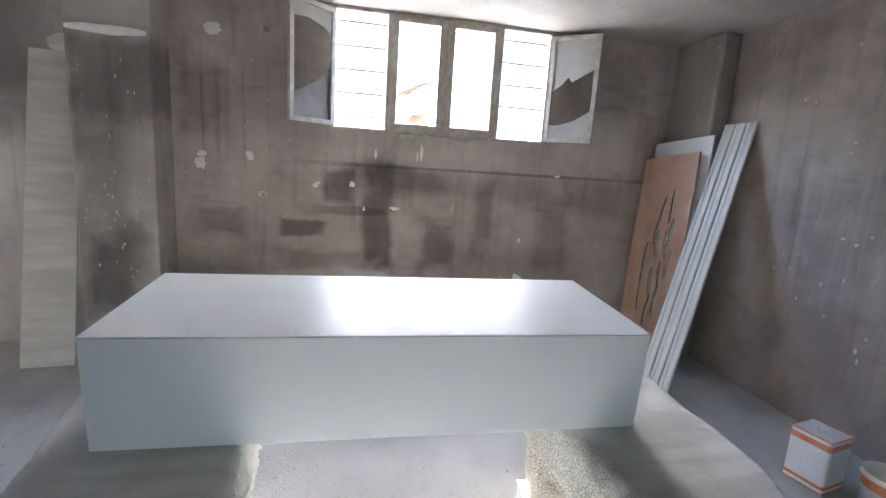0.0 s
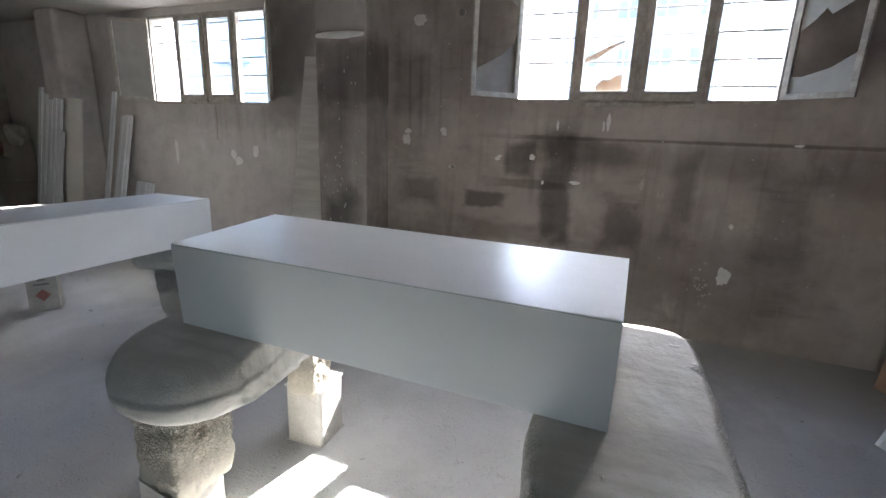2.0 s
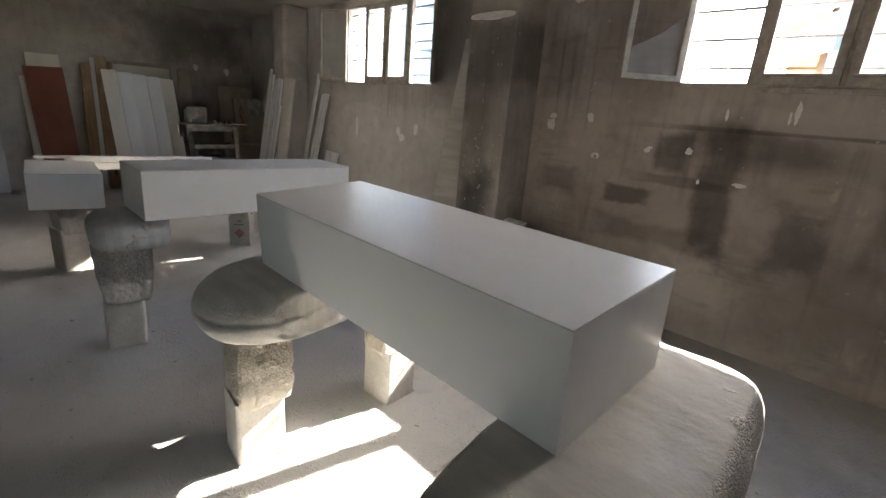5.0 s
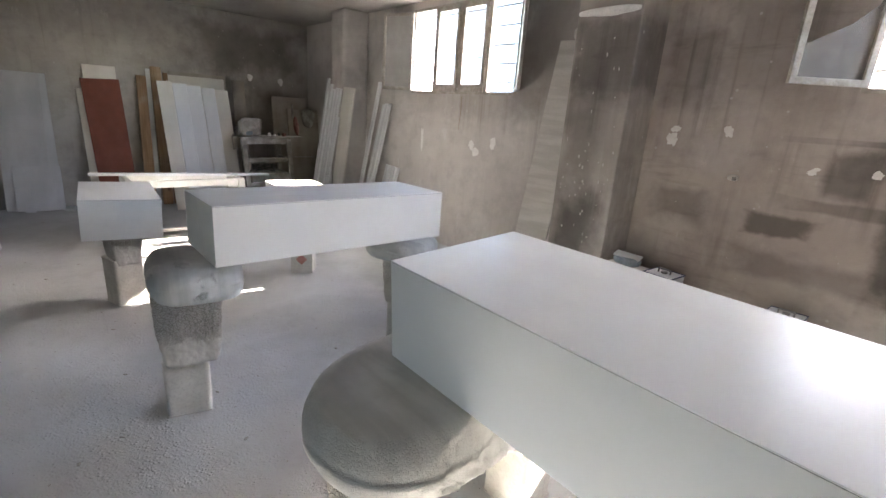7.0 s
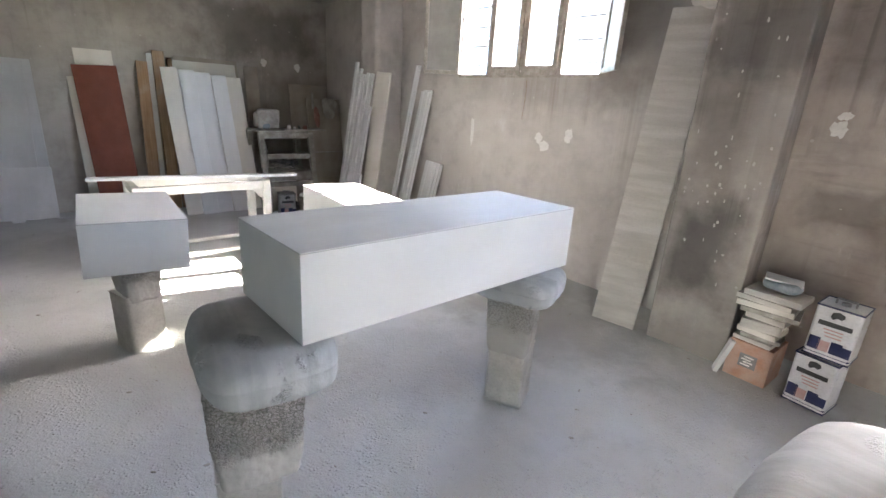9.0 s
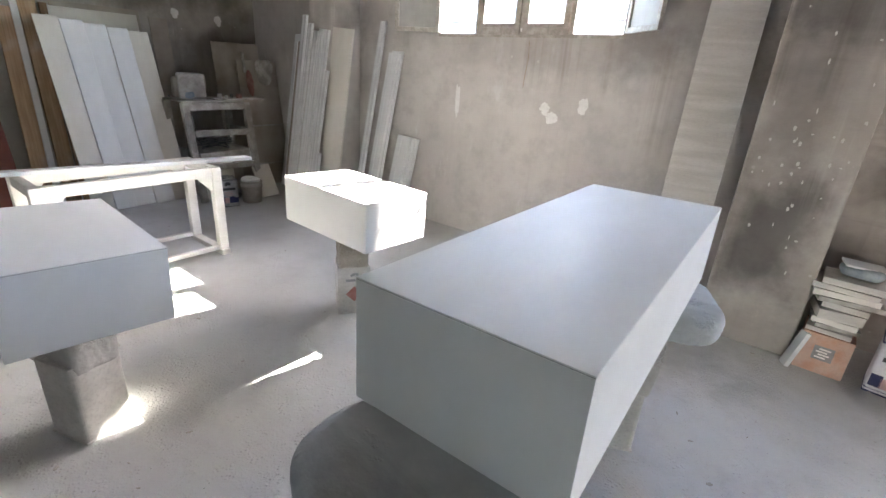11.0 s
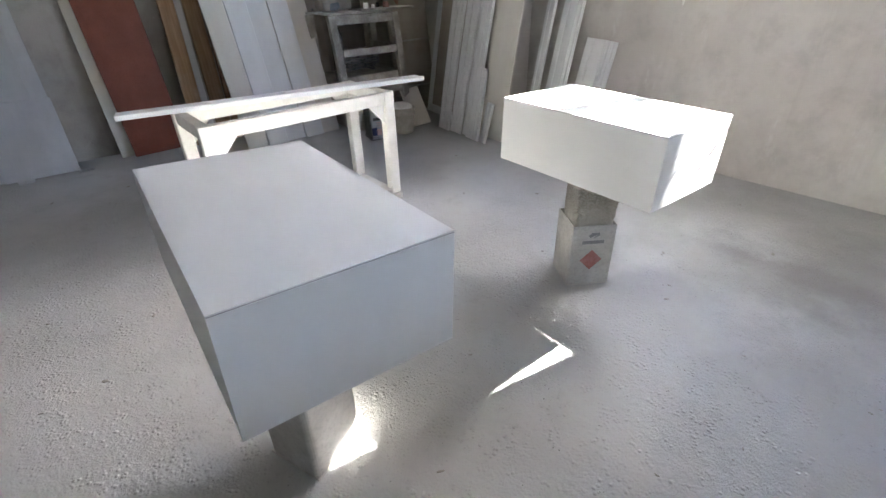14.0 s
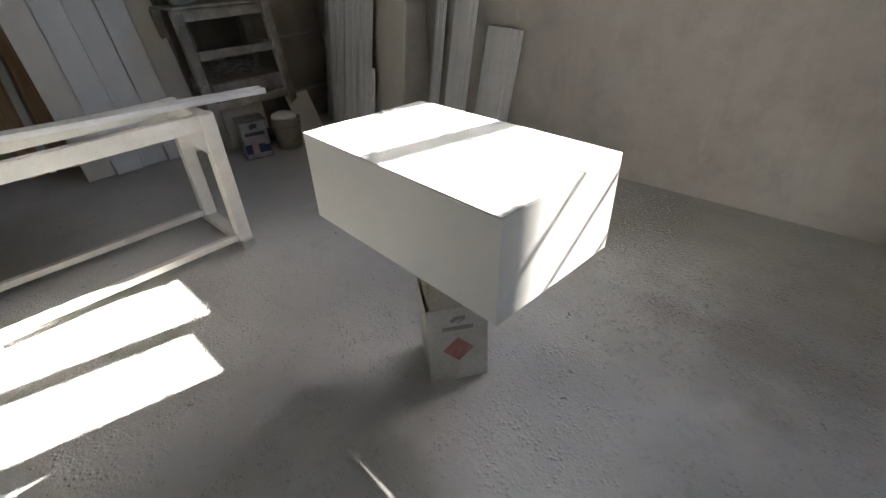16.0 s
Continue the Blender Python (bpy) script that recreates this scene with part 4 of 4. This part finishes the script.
step_stand()
tray = thing("loose_board", pose(-7.5, 3.84, 1.227, 0, 0, -3), "thin dusty board jutting over the edge of the stand", "board", "", box(-0.14, 0.16, -0.36, 0.32, 0, 0.018, 0.004), dusty_wood)
bag = thing("plaster_bag", pose(-7.64, 3.34, 1.227, 0, 0, -16), "slumped pale printed plaster bag on the stand", "bag")
bag_paper = surface("pale_printed_sack", (0.3, 0.27, 0.24), (0.42, 0.39, 0.35), 7, 0.85, 0.3, 30, dust=0.15)
part("sack", lump(0.1, 0.16, 0.0, 0.3, 9.0, 33, 0.05, detail=5), bag_paper, bag, "", True)
part("blue_print", lump(0.108, 0.09, 0.0, 0.12, 2.6, 35, 0.04, detail=5), plastic_blue, bag, "dark blue printed corner", True).location = (0.012, -0.05, 0)
part("side_fold", lump(0.09, 0.05, 0.02, 0.25, 4.0, 37, 0.02, detail=4), carton_brown, bag, "brown side fold", True).location = (-0.01, -0.165, 0)
for y, x, r, h, mat, label in ((3.56, -7.4, 0.03, 0.055, filler, "small white bottle cap on the stand"), (3.66, -7.42, 0.02, 0.035, filler, "small white pot on the stand"),
                               (3.83, -7.42, 0.035, 0.055, cloth_red, "small red pot on the stand"), (3.76, -7.48, 0.02, 0.05, plastic_dark, "small dark pot on the stand")):
    thing("small_pot", pose(x, y, 1.2455), label, "pot", "pots on the stand", drum(r, r * 0.85, 0, h, sides=20), mat, False)
crate = thing("tray_box", pose(-7.62, 3.5, 0.0), "grey box tray on a stool under the stand", "box")
part("stool", box(-0.2, 0.2, -0.26, 0.3, 0.0, 0.46, 0.01), carton_brown, crate)
part("tray", box(-0.24, 0.3, -0.3, 0.42, 0.462, 0.6, 0.012), dusty_wood, crate)
coil = thing("cable_coil", pose(-7.56, 3.52, 0.6), "tangled dark cable lying on a tray", "cable")
random.seed(31)
bm = bmesh.new()
for k in range(4):
    rx, ry, ph = random.uniform(0.09, 0.14), random.uniform(0.16, 0.26), random.uniform(0, 6)
    pts = [(rx * math.cos(a), ry * math.sin(a), 0.012 + 0.03 * k + 0.025 * (1 + math.sin(2 * a + ph))) for a in [2 * math.pi * i / 24 for i in range(25)]]
    for p, q in zip(pts, pts[1:]):
        rod(p, q, 0.008, bm, 6)
part("cable", bm, plastic_dark, coil)
thing("rag_pile", pose(-7.15, 3.42, 0), "heap of dark rags at the foot of the stand", "rags", "", lump(0.09, 0.16, 0.0, 0.2, 2.5, 36, 0.05, detail=4), plastic_dark, True)
board("box_lid", (-7.31, 3.22, 0), (-7.31, 3.62, 0), (-7.36, 3.22, 0.5), 0.02, cream_board, "pale board propped under the stand", "board")
bucket = thing("bucket", pose(-6.95, 3.62, 0), "dusty cream plastic bucket full of rags", "bucket")
part("shell", drum(0.115, 0.135, 0.0, 0.27), bucket_mat, bucket, "", True)
for z in (0.2, 0.255):
    part("rim", drum(0.136, 0.139, z, z + 0.014), bucket_mat, bucket)
part("rags", lump(0.115, 0.115, 0.24, 0.33, 2.2, 38, 0.035, detail=4), filler, bucket, "pale crumpled rags", True)
board("offcut", (-7.0, 3.8, 0), (-6.9, 4.0, 0), (-7.3, 3.85, 0.36), 0.015, cream_board, "small cream board offcut by a bucket", "board")


def sale_tin(x, y, z, turn, h, label, mat=tin_white, band=ink_navy, shape=True):
    t = square_tin(x, y, z, turn, TIN, h, label, mat, rim=band)
    s, yy = TIN, -TIN / 2 - 0.0015
    part("base_band", box(-s / 2 - 0.001, s / 2 + 0.001, -s / 2 - 0.001, s / 2 + 0.001, 0.013, 0.045, 0.018), band, t)
    a = part("printed_mark", slab([(-0.035, 0.27), (-0.02, 0.255), (0.0, 0.27), (0.02, 0.265), (0.035, 0.28), (0.03, 0.3), (0.0, 0.31), (-0.03, 0.3)], 0.001), ink_black, t, "dark printed mark")
    a.matrix_basis = pose(0, yy, h - 0.335)
    part("printed_bar", box(-0.085, 0.085, yy, yy + 0.001, h - 0.13, h - 0.1), ink_black, t, "dark printed name bar")
    for k in range(3):
        part("printed_line", box(-0.05 + 0.008 * k, 0.05, yy, yy + 0.001, h - 0.155 - 0.022 * k, h - 0.147 - 0.022 * k), ink_pink, t, "pale pink printed line")
    for k, (px, pz) in enumerate(((-0.085, 0.085), (-0.03, 0.07), (0.04, 0.08), (0.09, 0.065))):
        p = part("printed_picture", box(-0.028, 0.03, 0, 0.001, -pz / 2, pz / 2), ink_navy if k != 1 else ink_pink, t, "small printed picture")
        p.matrix_basis = pose(px * 0.9, yy, 0.05 + pz / 2)
    hd = part("carrying_handle", rod((-0.05, 0, h + 0.03), (0.05, 0, h + 0.03), 0.008), tin_steel, t, "wire carrying handle")
    for sx in (-0.05, 0.05):
        part("handle_post", rod((sx, 0, h - 0.004), (sx, 0, h + 0.03), 0.006), tin_steel, t)
    part("cap", drum(0.025, 0.025, h - 0.004, h + 0.012, sides=20), tin_steel, t)
    return t


sale_tin(-6.99, 3.3, 0, 75, 0.34, "grey printed tin with a dark base by a bucket", tin_steel, plastic_dark)
sale_tin(-0.62, 4.21, 0, -8, 0.36, "white and navy printed paint tin at the foot of a stack")
sale_tin(-0.6, 4.23, 0.36, -4, 0.35, "white and navy printed paint tin on top of a stack")
sale_tin(0.2, 4.5, 0, 6, 0.3, "white and navy printed paint tin by the wall")
sale_tin(0.2, 4.5, 0.3, 2, 0.29, "white and navy printed paint tin on another tin")
carton_box = thing("carton_box", pose(-0.985, 4.27, 0, 0, 0, -3), "salmon orange carton with a grey printed square", "carton")
part("box", box(-0.135, 0.135, -0.15, 0.15, 0, 0.28, 0.004), carton, carton_box)
part("printed_square", box(-0.055, 0.055, -0.152, -0.1505, 0.1, 0.2), ink_grey, carton_box, "grey printed square")
for k in range(4):
    part("printed_bar", box(-0.04 + 0.015 * (k % 2), 0.02 + 0.015 * (k % 2), -0.1535, -0.1525, 0.115 + 0.02 * k, 0.126 + 0.02 * k), filler, carton_box, "pale printed bar")
random.seed(4)
z = 0.281
for k in range(9):
    wide = 0.12 if k < 5 else 0.17
    t = 0.03 + 0.016 * random.random()
    if k == 3:
        t = 0.07
    dx, dy, a = random.uniform(-0.02, 0.03), random.uniform(-0.02, 0.02), random.uniform(-9, 9)
    thing("papered_slab", pose(-0.98 + dx, 4.27 + dy, z, 0, 0, a), "dusty pale offcut slab in an untidy stack", "offcut", "stack of offcuts", box(-wide, wide, -0.13, 0.13, 0, t - 0.003, 0.003), (grey_board, dusty_wood, cream_board, grey_board)[k % 4])
    z += t
thing("film_roll", pose(-0.95, 4.28, z), "folded blue-grey film on a stack of offcuts", "film", "", lump(0.11, 0.09, 0.0, 0.085, 3.0, 41, 0.02, detail=4), plastic_blue, True)
thing("papered_slab", pose(-0.95, 4.28, z + 0.08, 6, 4, 12), "thin pale slab on folded film", "offcut", "stack of offcuts", box(-0.11, 0.11, -0.06, 0.06, 0, 0.015, 0.003), white_board)
board("offcut", (-1.2, 4.12, 0), (-1.17, 4.05, 0), (-1.14, 4.16, 0.26), 0.03, white_board, "narrow white offcut by a column", "board")

orange_tin = square_tin(3.43, 2.2, 0, 12, 0.235, 0.36, "white tin with orange bands and film on it", tin_white, rim=orange)
for z0, z1 in ((0.013, 0.07), (0.27, 0.345)):
    part("orange_band", box(-0.1185, 0.1185, -0.1185, 0.1185, z0, z1, 0.02), orange, orange_tin, "orange printed band")
part("lid_disc", drum(0.03, 0.03, 0.355, 0.372, sides=20), filler, orange_tin)
tub = thing("paint_tub", pose(3.66, 1.93, 0), "round white and orange paint tub with a lid", "paint tub")
part("tub_body", drum(0.125, 0.135, 0.0, 0.2), tin_white, tub, "", True)
part("orange_band", drum(0.1345, 0.1365, 0.12, 0.185), orange, tub, "orange printed band")
part("lid", drum(0.142, 0.142, 0.195, 0.215), filler, tub, "pale lid")
part("lid_rim", drum(0.146, 0.146, 0.185, 0.205), filler, tub)

wall_tub = thing("paint_tub", pose(0.43, 4.55, 0), "round white paint tub with navy and red bands", "paint tub")
part("tub_body", drum(0.12, 0.135, 0.0, 0.15), tin_white, wall_tub, "", True)
part("red_band", drum(0.1275, 0.132, 0.03, 0.075), ink_red, wall_tub, "red printed band")
part("navy_band", drum(0.1345, 0.1395, 0.09, 0.145), ink_navy, wall_tub, "navy rim band")
part("lid", lump(0.135, 0.135, 0.13, 0.19, 2.2, 71, 0.004, detail=4, fine=0.001), filler, wall_tub, "domed pale lid", True)

# a low sawhorse near the west side
lf = thing("sawhorse", pose(-5.63, -0.04, 0), "low white painted wooden sawhorse with bare brown sides", "sawhorse")
for x in (0.0, -0.5):
    for y, lean in ((0.0, 6), (-0.8, -6)):
        leg = part("leg", box(-0.03, 0.03, -0.035, 0.035, 0.006, 0.5, 0.004), white_board, lf)
        leg.matrix_basis = pose(x, y, 0, lean, 0, 0)
        side = part("leg_side", box(-0.032, 0.028, -0.05, -0.0352, 0.008, 0.49, 0.002), timber_dark, lf, "bare brown wood")
        side.matrix_basis = pose(x, y, 0, lean, 0, 0)
    part("foot_rail", box(x - 0.025, x + 0.02, -0.76, -0.05, 0.02, 0.06, 0.004), dusty_wood, lf)
    part("top_rail", box(x - 0.025, x + 0.025, -0.82, 0.0, 0.498, 0.56, 0.005), white_board, lf)
part("cross_rail", box(-0.475, -0.025, -0.43, -0.37, 0.505, 0.55, 0.005), white_board, lf)


# ---- marks and fittings on the walls ----
splash = surface("old_paint_splash", (0.44, 0.42, 0.39), (0.54, 0.52, 0.48), 14, 0.9, 0.3, 60)


def dab(x, z, rx, rz, seed, y=None, group="filler dabs"):
    """A flat uneven dab of filler on the north wall."""
    bm = bmesh.new()
    ring_verts = []
    for k in range(22):
        a = 2 * math.pi * k / 22
        r = 1 + 0.4 * noise.noise(Vector((math.cos(a) * 1.3 + seed * 5.37, math.sin(a) * 1.3, seed * 2.19))) + 0.35 * noise.noise(Vector((math.cos(a) * 4 + seed * 3.7, math.sin(a) * 4, seed * 1.3)))
        ring_verts.append(bm.verts.new((math.cos(a) * rx * r, 0, math.sin(a) * rz * r)))
    hub = bm.verts.new((0, -0.004, 0))
    for k in range(22):
        bm.faces.new((ring_verts[k], ring_verts[(k + 1) % 22], hub))
    d = thing("filler_dab", pose(x, (y or Y1) - 0.002, z), "dab of white filler on the wall", "filler", group, bm, splash if group == "paint splashes" else filler)
    return d


for k, (x, z, rx, rz) in enumerate(((-4.58, 1.46, 0.032, 0.16), (-3.53, 1.462, 0.05, 0.055), (-3.45, 1.384, 0.06, 0.05), (-3.15, 1.515, 0.05, 0.075), (-0.99, 1.757, 0.045, 0.055), (-0.97, 1.842, 0.04, 0.03),
                                    (-0.55, 1.846, 0.035, 0.045), (2.235, 0.66, 0.055, 0.08), (0.06, 1.6, 0.03, 0.022), (0.085, 1.625, 0.02, 0.012), (0.414, 1.626, 0.028, 0.03), (0.85, 1.403, 0.05, 0.018), (2.23, 1.115, 0.018, 0.024), (0.64, 1.943, 0.012, 0.04), (1.1, 1.98, 0.02, 0.07), (1.06, 1.94, 0.01, 0.05), (0.54, 1.386, 0.012, 0.02), (2.6, 1.83, 0.03, 0.012), (-0.85, 2.95, 0.07, 0.06))):
    dab(x, z, rx, rz, k + 1)
for k, (y, z) in enumerate(((3.62, 2.23), (4.2, 2.2), (3.4, 1.75), (3.45, 1.45))):
    d = dab(0, 0, 0.05, 0.06, 40 + k)
    d.matrix_world = pose(X0 + 0.002, y, z, 0, 0, 90)
random.seed(8)
for k in range(26):
    y, z = random.uniform(2.0, 3.4), random.uniform(0.5, 1.9)
    d = dab(0, 0, random.uniform(0.006, 0.016), random.uniform(0.006, 0.02), 60 + k, group="paint splashes")
    d.matrix_world = pose(X1 - 0.002, y, z, 0, 0, -90)
for k in range(46):
    x, z = random.uniform(COL[0] + 0.05, COL[1] - 0.04), random.choice((random.gauss(1.35, 0.16), random.uniform(0.6, 2.6)))
    dab(x, z, random.uniform(0.003, 0.009), random.uniform(0.004, 0.016), 90 + k, 4.2, "paint splashes")
for k in range(40):
    dab(random.uniform(-0.9, 3.2), random.uniform(0.6, 2.0), random.uniform(0.002, 0.007), random.uniform(0.002, 0.008), 140 + k, None, "paint splashes")
for k in range(34):
    dab(random.gauss(2.08, 0.06), random.gauss(0.52, 0.11), random.uniform(0.003, 0.012), random.uniform(0.003, 0.014), 190 + k, None, "paint splashes")
thing("filler_ledge", pose((COL[0] + COL[1]) / 2, 4.19, 2.73), "ragged ledge of white filler across a column", "filler", "", lump(0.285, 0.014, -0.035, 0.03, 3.5, 51, 0.015, detail=4), filler, True)
thing("filler_patch", pose(-1.98, Y1 - 0.01, 2.68), "ragged grey patch of filler above a leaning board", "filler", "", lump(0.2, 0.012, -0.07, 0.1, 2.5, 52, 0.03, detail=4), grey_board, True)
hook = thing("wall_hook", pose(-0.385, Y1, 2.99), "dark round hook on the wall", "hook")
part("knob", rod((0, 0.0, 0), (0, -0.03, 0), 0.03, sides=20), plastic_dark, hook)
outlet = thing("outlet_box", pose(-0.44, Y1, 1.487), "small broken wall outlet box with wires", "outlet box")
part("back_box", lump(0.042, 0.016, -0.03, 0.03, 3.0, 61, 0.02, detail=3), grey_board, outlet, "", True)
# a solid dark block stands for the shaded hole
part("hole", box(0.0, 0.03, -0.026, -0.012, -0.018, 0.012, 0.004), plastic_dark, outlet, "dark block for a shaded opening")
cord = thing("hanging_cord", pose(-3.78, Y1 - 0.012, 2.06), "thin brown cord hanging below a window", "cord")
bm = bmesh.new()
for k in range(7):
    rod((0.01 * math.sin(k * 0.7), 0, -0.06 * k), (0.01 * math.sin((k + 1) * 0.7), 0, -0.06 * (k + 1)), 0.0025, bm, 6)
part("strand", bm, timber_dark, cord)

# ---- outside ----
asphalt = surface("pale_yard", (0.3, 0.29, 0.27), (0.38, 0.37, 0.35), 0.5, 0.9, 0.3, 20)
facade_white = surface("white_facade", (0.25, 0.26, 0.27), (0.3, 0.31, 0.32), 0.3, 0.85, 0.1, 20)
facade_blue = surface("pale_blue_facade", (0.2, 0.25, 0.28), (0.25, 0.29, 0.32), 0.3, 0.85, 0.1, 20)
pane_far = surface("blue_grey_pane", (0.06, 0.08, 0.1), (0.09, 0.11, 0.13), 2, 0.4, 0.0)
rust = surface("rusty_sheet", (0.3, 0.13, 0.05), (0.4, 0.2, 0.09), 3, 0.8, 0.2)
bm = bmesh.new()
bmesh.ops.create_grid(bm, x_segments=4, y_segments=4, size=900)
bmesh.ops.translate(bm, verts=bm.verts, vec=(0, 0, -0.16))
structure("ground", bm, asphalt, "pale open ground reaching far outside", "ground")


def apartment_house(x, y, w, d, h, storeys, bays, wall, label, balconies=()):
    b = thing("apartment_house", pose(x, y, -0.16), label, "building", "houses outside")
    part("wall", box(0, w, 0, d, 0, h), wall, b)
    part("roof", box(-0.3, w + 0.3, -0.3, d + 0.3, h, h + 0.4), wall, b)
    for s in range(storeys):
        part("string_course", box(-0.02, w + 0.02, -0.06, 0.0, (s + 1) * h / storeys - 0.12, (s + 1) * h / storeys), wall, b)
        for k in range(bays):
            cx, cz = w * (k + 0.5) / bays, h * (s + 0.42) / storeys
            ww = 1.5 if (k + s) % 3 else 0.9
            win = part("window", box(cx - ww / 2, cx + ww / 2, -0.03, 0.02, cz - 0.6, cz + 0.7), iron, b)
            for i in (0, 1):
                part("pane", box(cx - ww / 2 + 0.06 + i * ww / 2, cx - 0.06 + i * ww / 2, -0.05, -0.031, cz - 0.54, cz + 0.64), pane_far, win)
            if k in balconies:
                bal = part("balcony", box(cx - 1.4, cx + 1.4, -1.2, -0.06, cz - 1.1, cz - 0.95), wall, b)
                for i in range(12):
                    part("baluster", box(cx - 1.38 + 0.245 * i, cx - 1.35 + 0.245 * i, -1.19, -1.16, cz - 0.95, cz - 0.05), iron, bal)
                part("hand_rail", box(cx - 1.4, cx + 1.4, -1.2, -1.15, cz - 0.05, cz), iron, bal)
    return b


apartment_house(-4.0, 38, 10, 10, 16, 5, 4, facade_white, "tall white apartment house with small windows")
apartment_house(11, 42, 26, 12, 19, 6, 9, facade_white, "wide white apartment house with rows of windows")
apartment_house(-30, 26, 16, 10, 12, 4, 5, facade_blue, "pale blue house with iron balconies", (1, 3))

def air_conditioner(m):
    """The outdoor half of an air conditioner, its fan behind a round grille."""
    c = thing("air_conditioner", m, "white outdoor air conditioner unit on a pale house wall", "air conditioner")
    part("casing", box(-0.42, 0.42, 0.0, 0.3, 0.0, 0.6, 0.02), facade_white, c)
    fan = part("fan_guard", rod((-0.1, -0.012, 0.3), (-0.1, 0.004, 0.3), 0.24, sides=36), pane_far, c, "dark round fan opening")
    for k in range(4):
        part("guard_bar", box(-0.33, 0.13, -0.02, -0.013, 0.12 + 0.12 * k, 0.135 + 0.12 * k), iron, fan)
    for x in (-0.3, 0.3):
        part("bracket", box(x - 0.02, x + 0.02, 0.0, 0.34, -0.05, 0.0), iron, c)
    return c


annex_paint = surface("pale_rendered_annex", (0.62, 0.6, 0.56), (0.72, 0.7, 0.66), 1.5, 0.9, 0.2, 30)
annex = thing("annex_house", pose(-7.6, 11.3, -0.16), "low pale rendered house wall close outside", "building")
part("wall", box(0, 3.2, 0, 3.0, 0, 4.9), annex_paint, annex)
part("roof", box(-0.15, 3.35, -0.15, 3.15, 4.9, 5.05), annex_paint, annex)
part("downpipe", box(0.86, 0.96, -0.1, 0.0, 0.3, 4.7, 0.02), pane_far, annex, "dark downpipe")
air_conditioner(pose(-6.18, 10.98, 3.02))

# ---- grit and chips on the floor ----
random.seed(12)
bm = bmesh.new()
for k in range(420):
    x, y = random.uniform(-7.4, 3.6), random.uniform(-0.6, 4.3)
    r = random.choice((0.004, 0.005, 0.007, 0.011))
    made = bmesh.ops.create_icosphere(bm, subdivisions=1, radius=r)["verts"]
    a, k2 = random.uniform(0, 6.3), random.uniform(0.35, 1.0)
    for v in made:
        px, py = v.co.x * 1.6, v.co.y * k2
        v.co = (x + px * math.cos(a) - py * math.sin(a), y + px * math.sin(a) + py * math.cos(a), v.co.z * 0.45 + r * 0.3)
tagged(new("floor_grit", mesh_of("floor_grit", bm, dusty_wood)), "scattered grit and chips on the floor", "grit", kind="stuff")
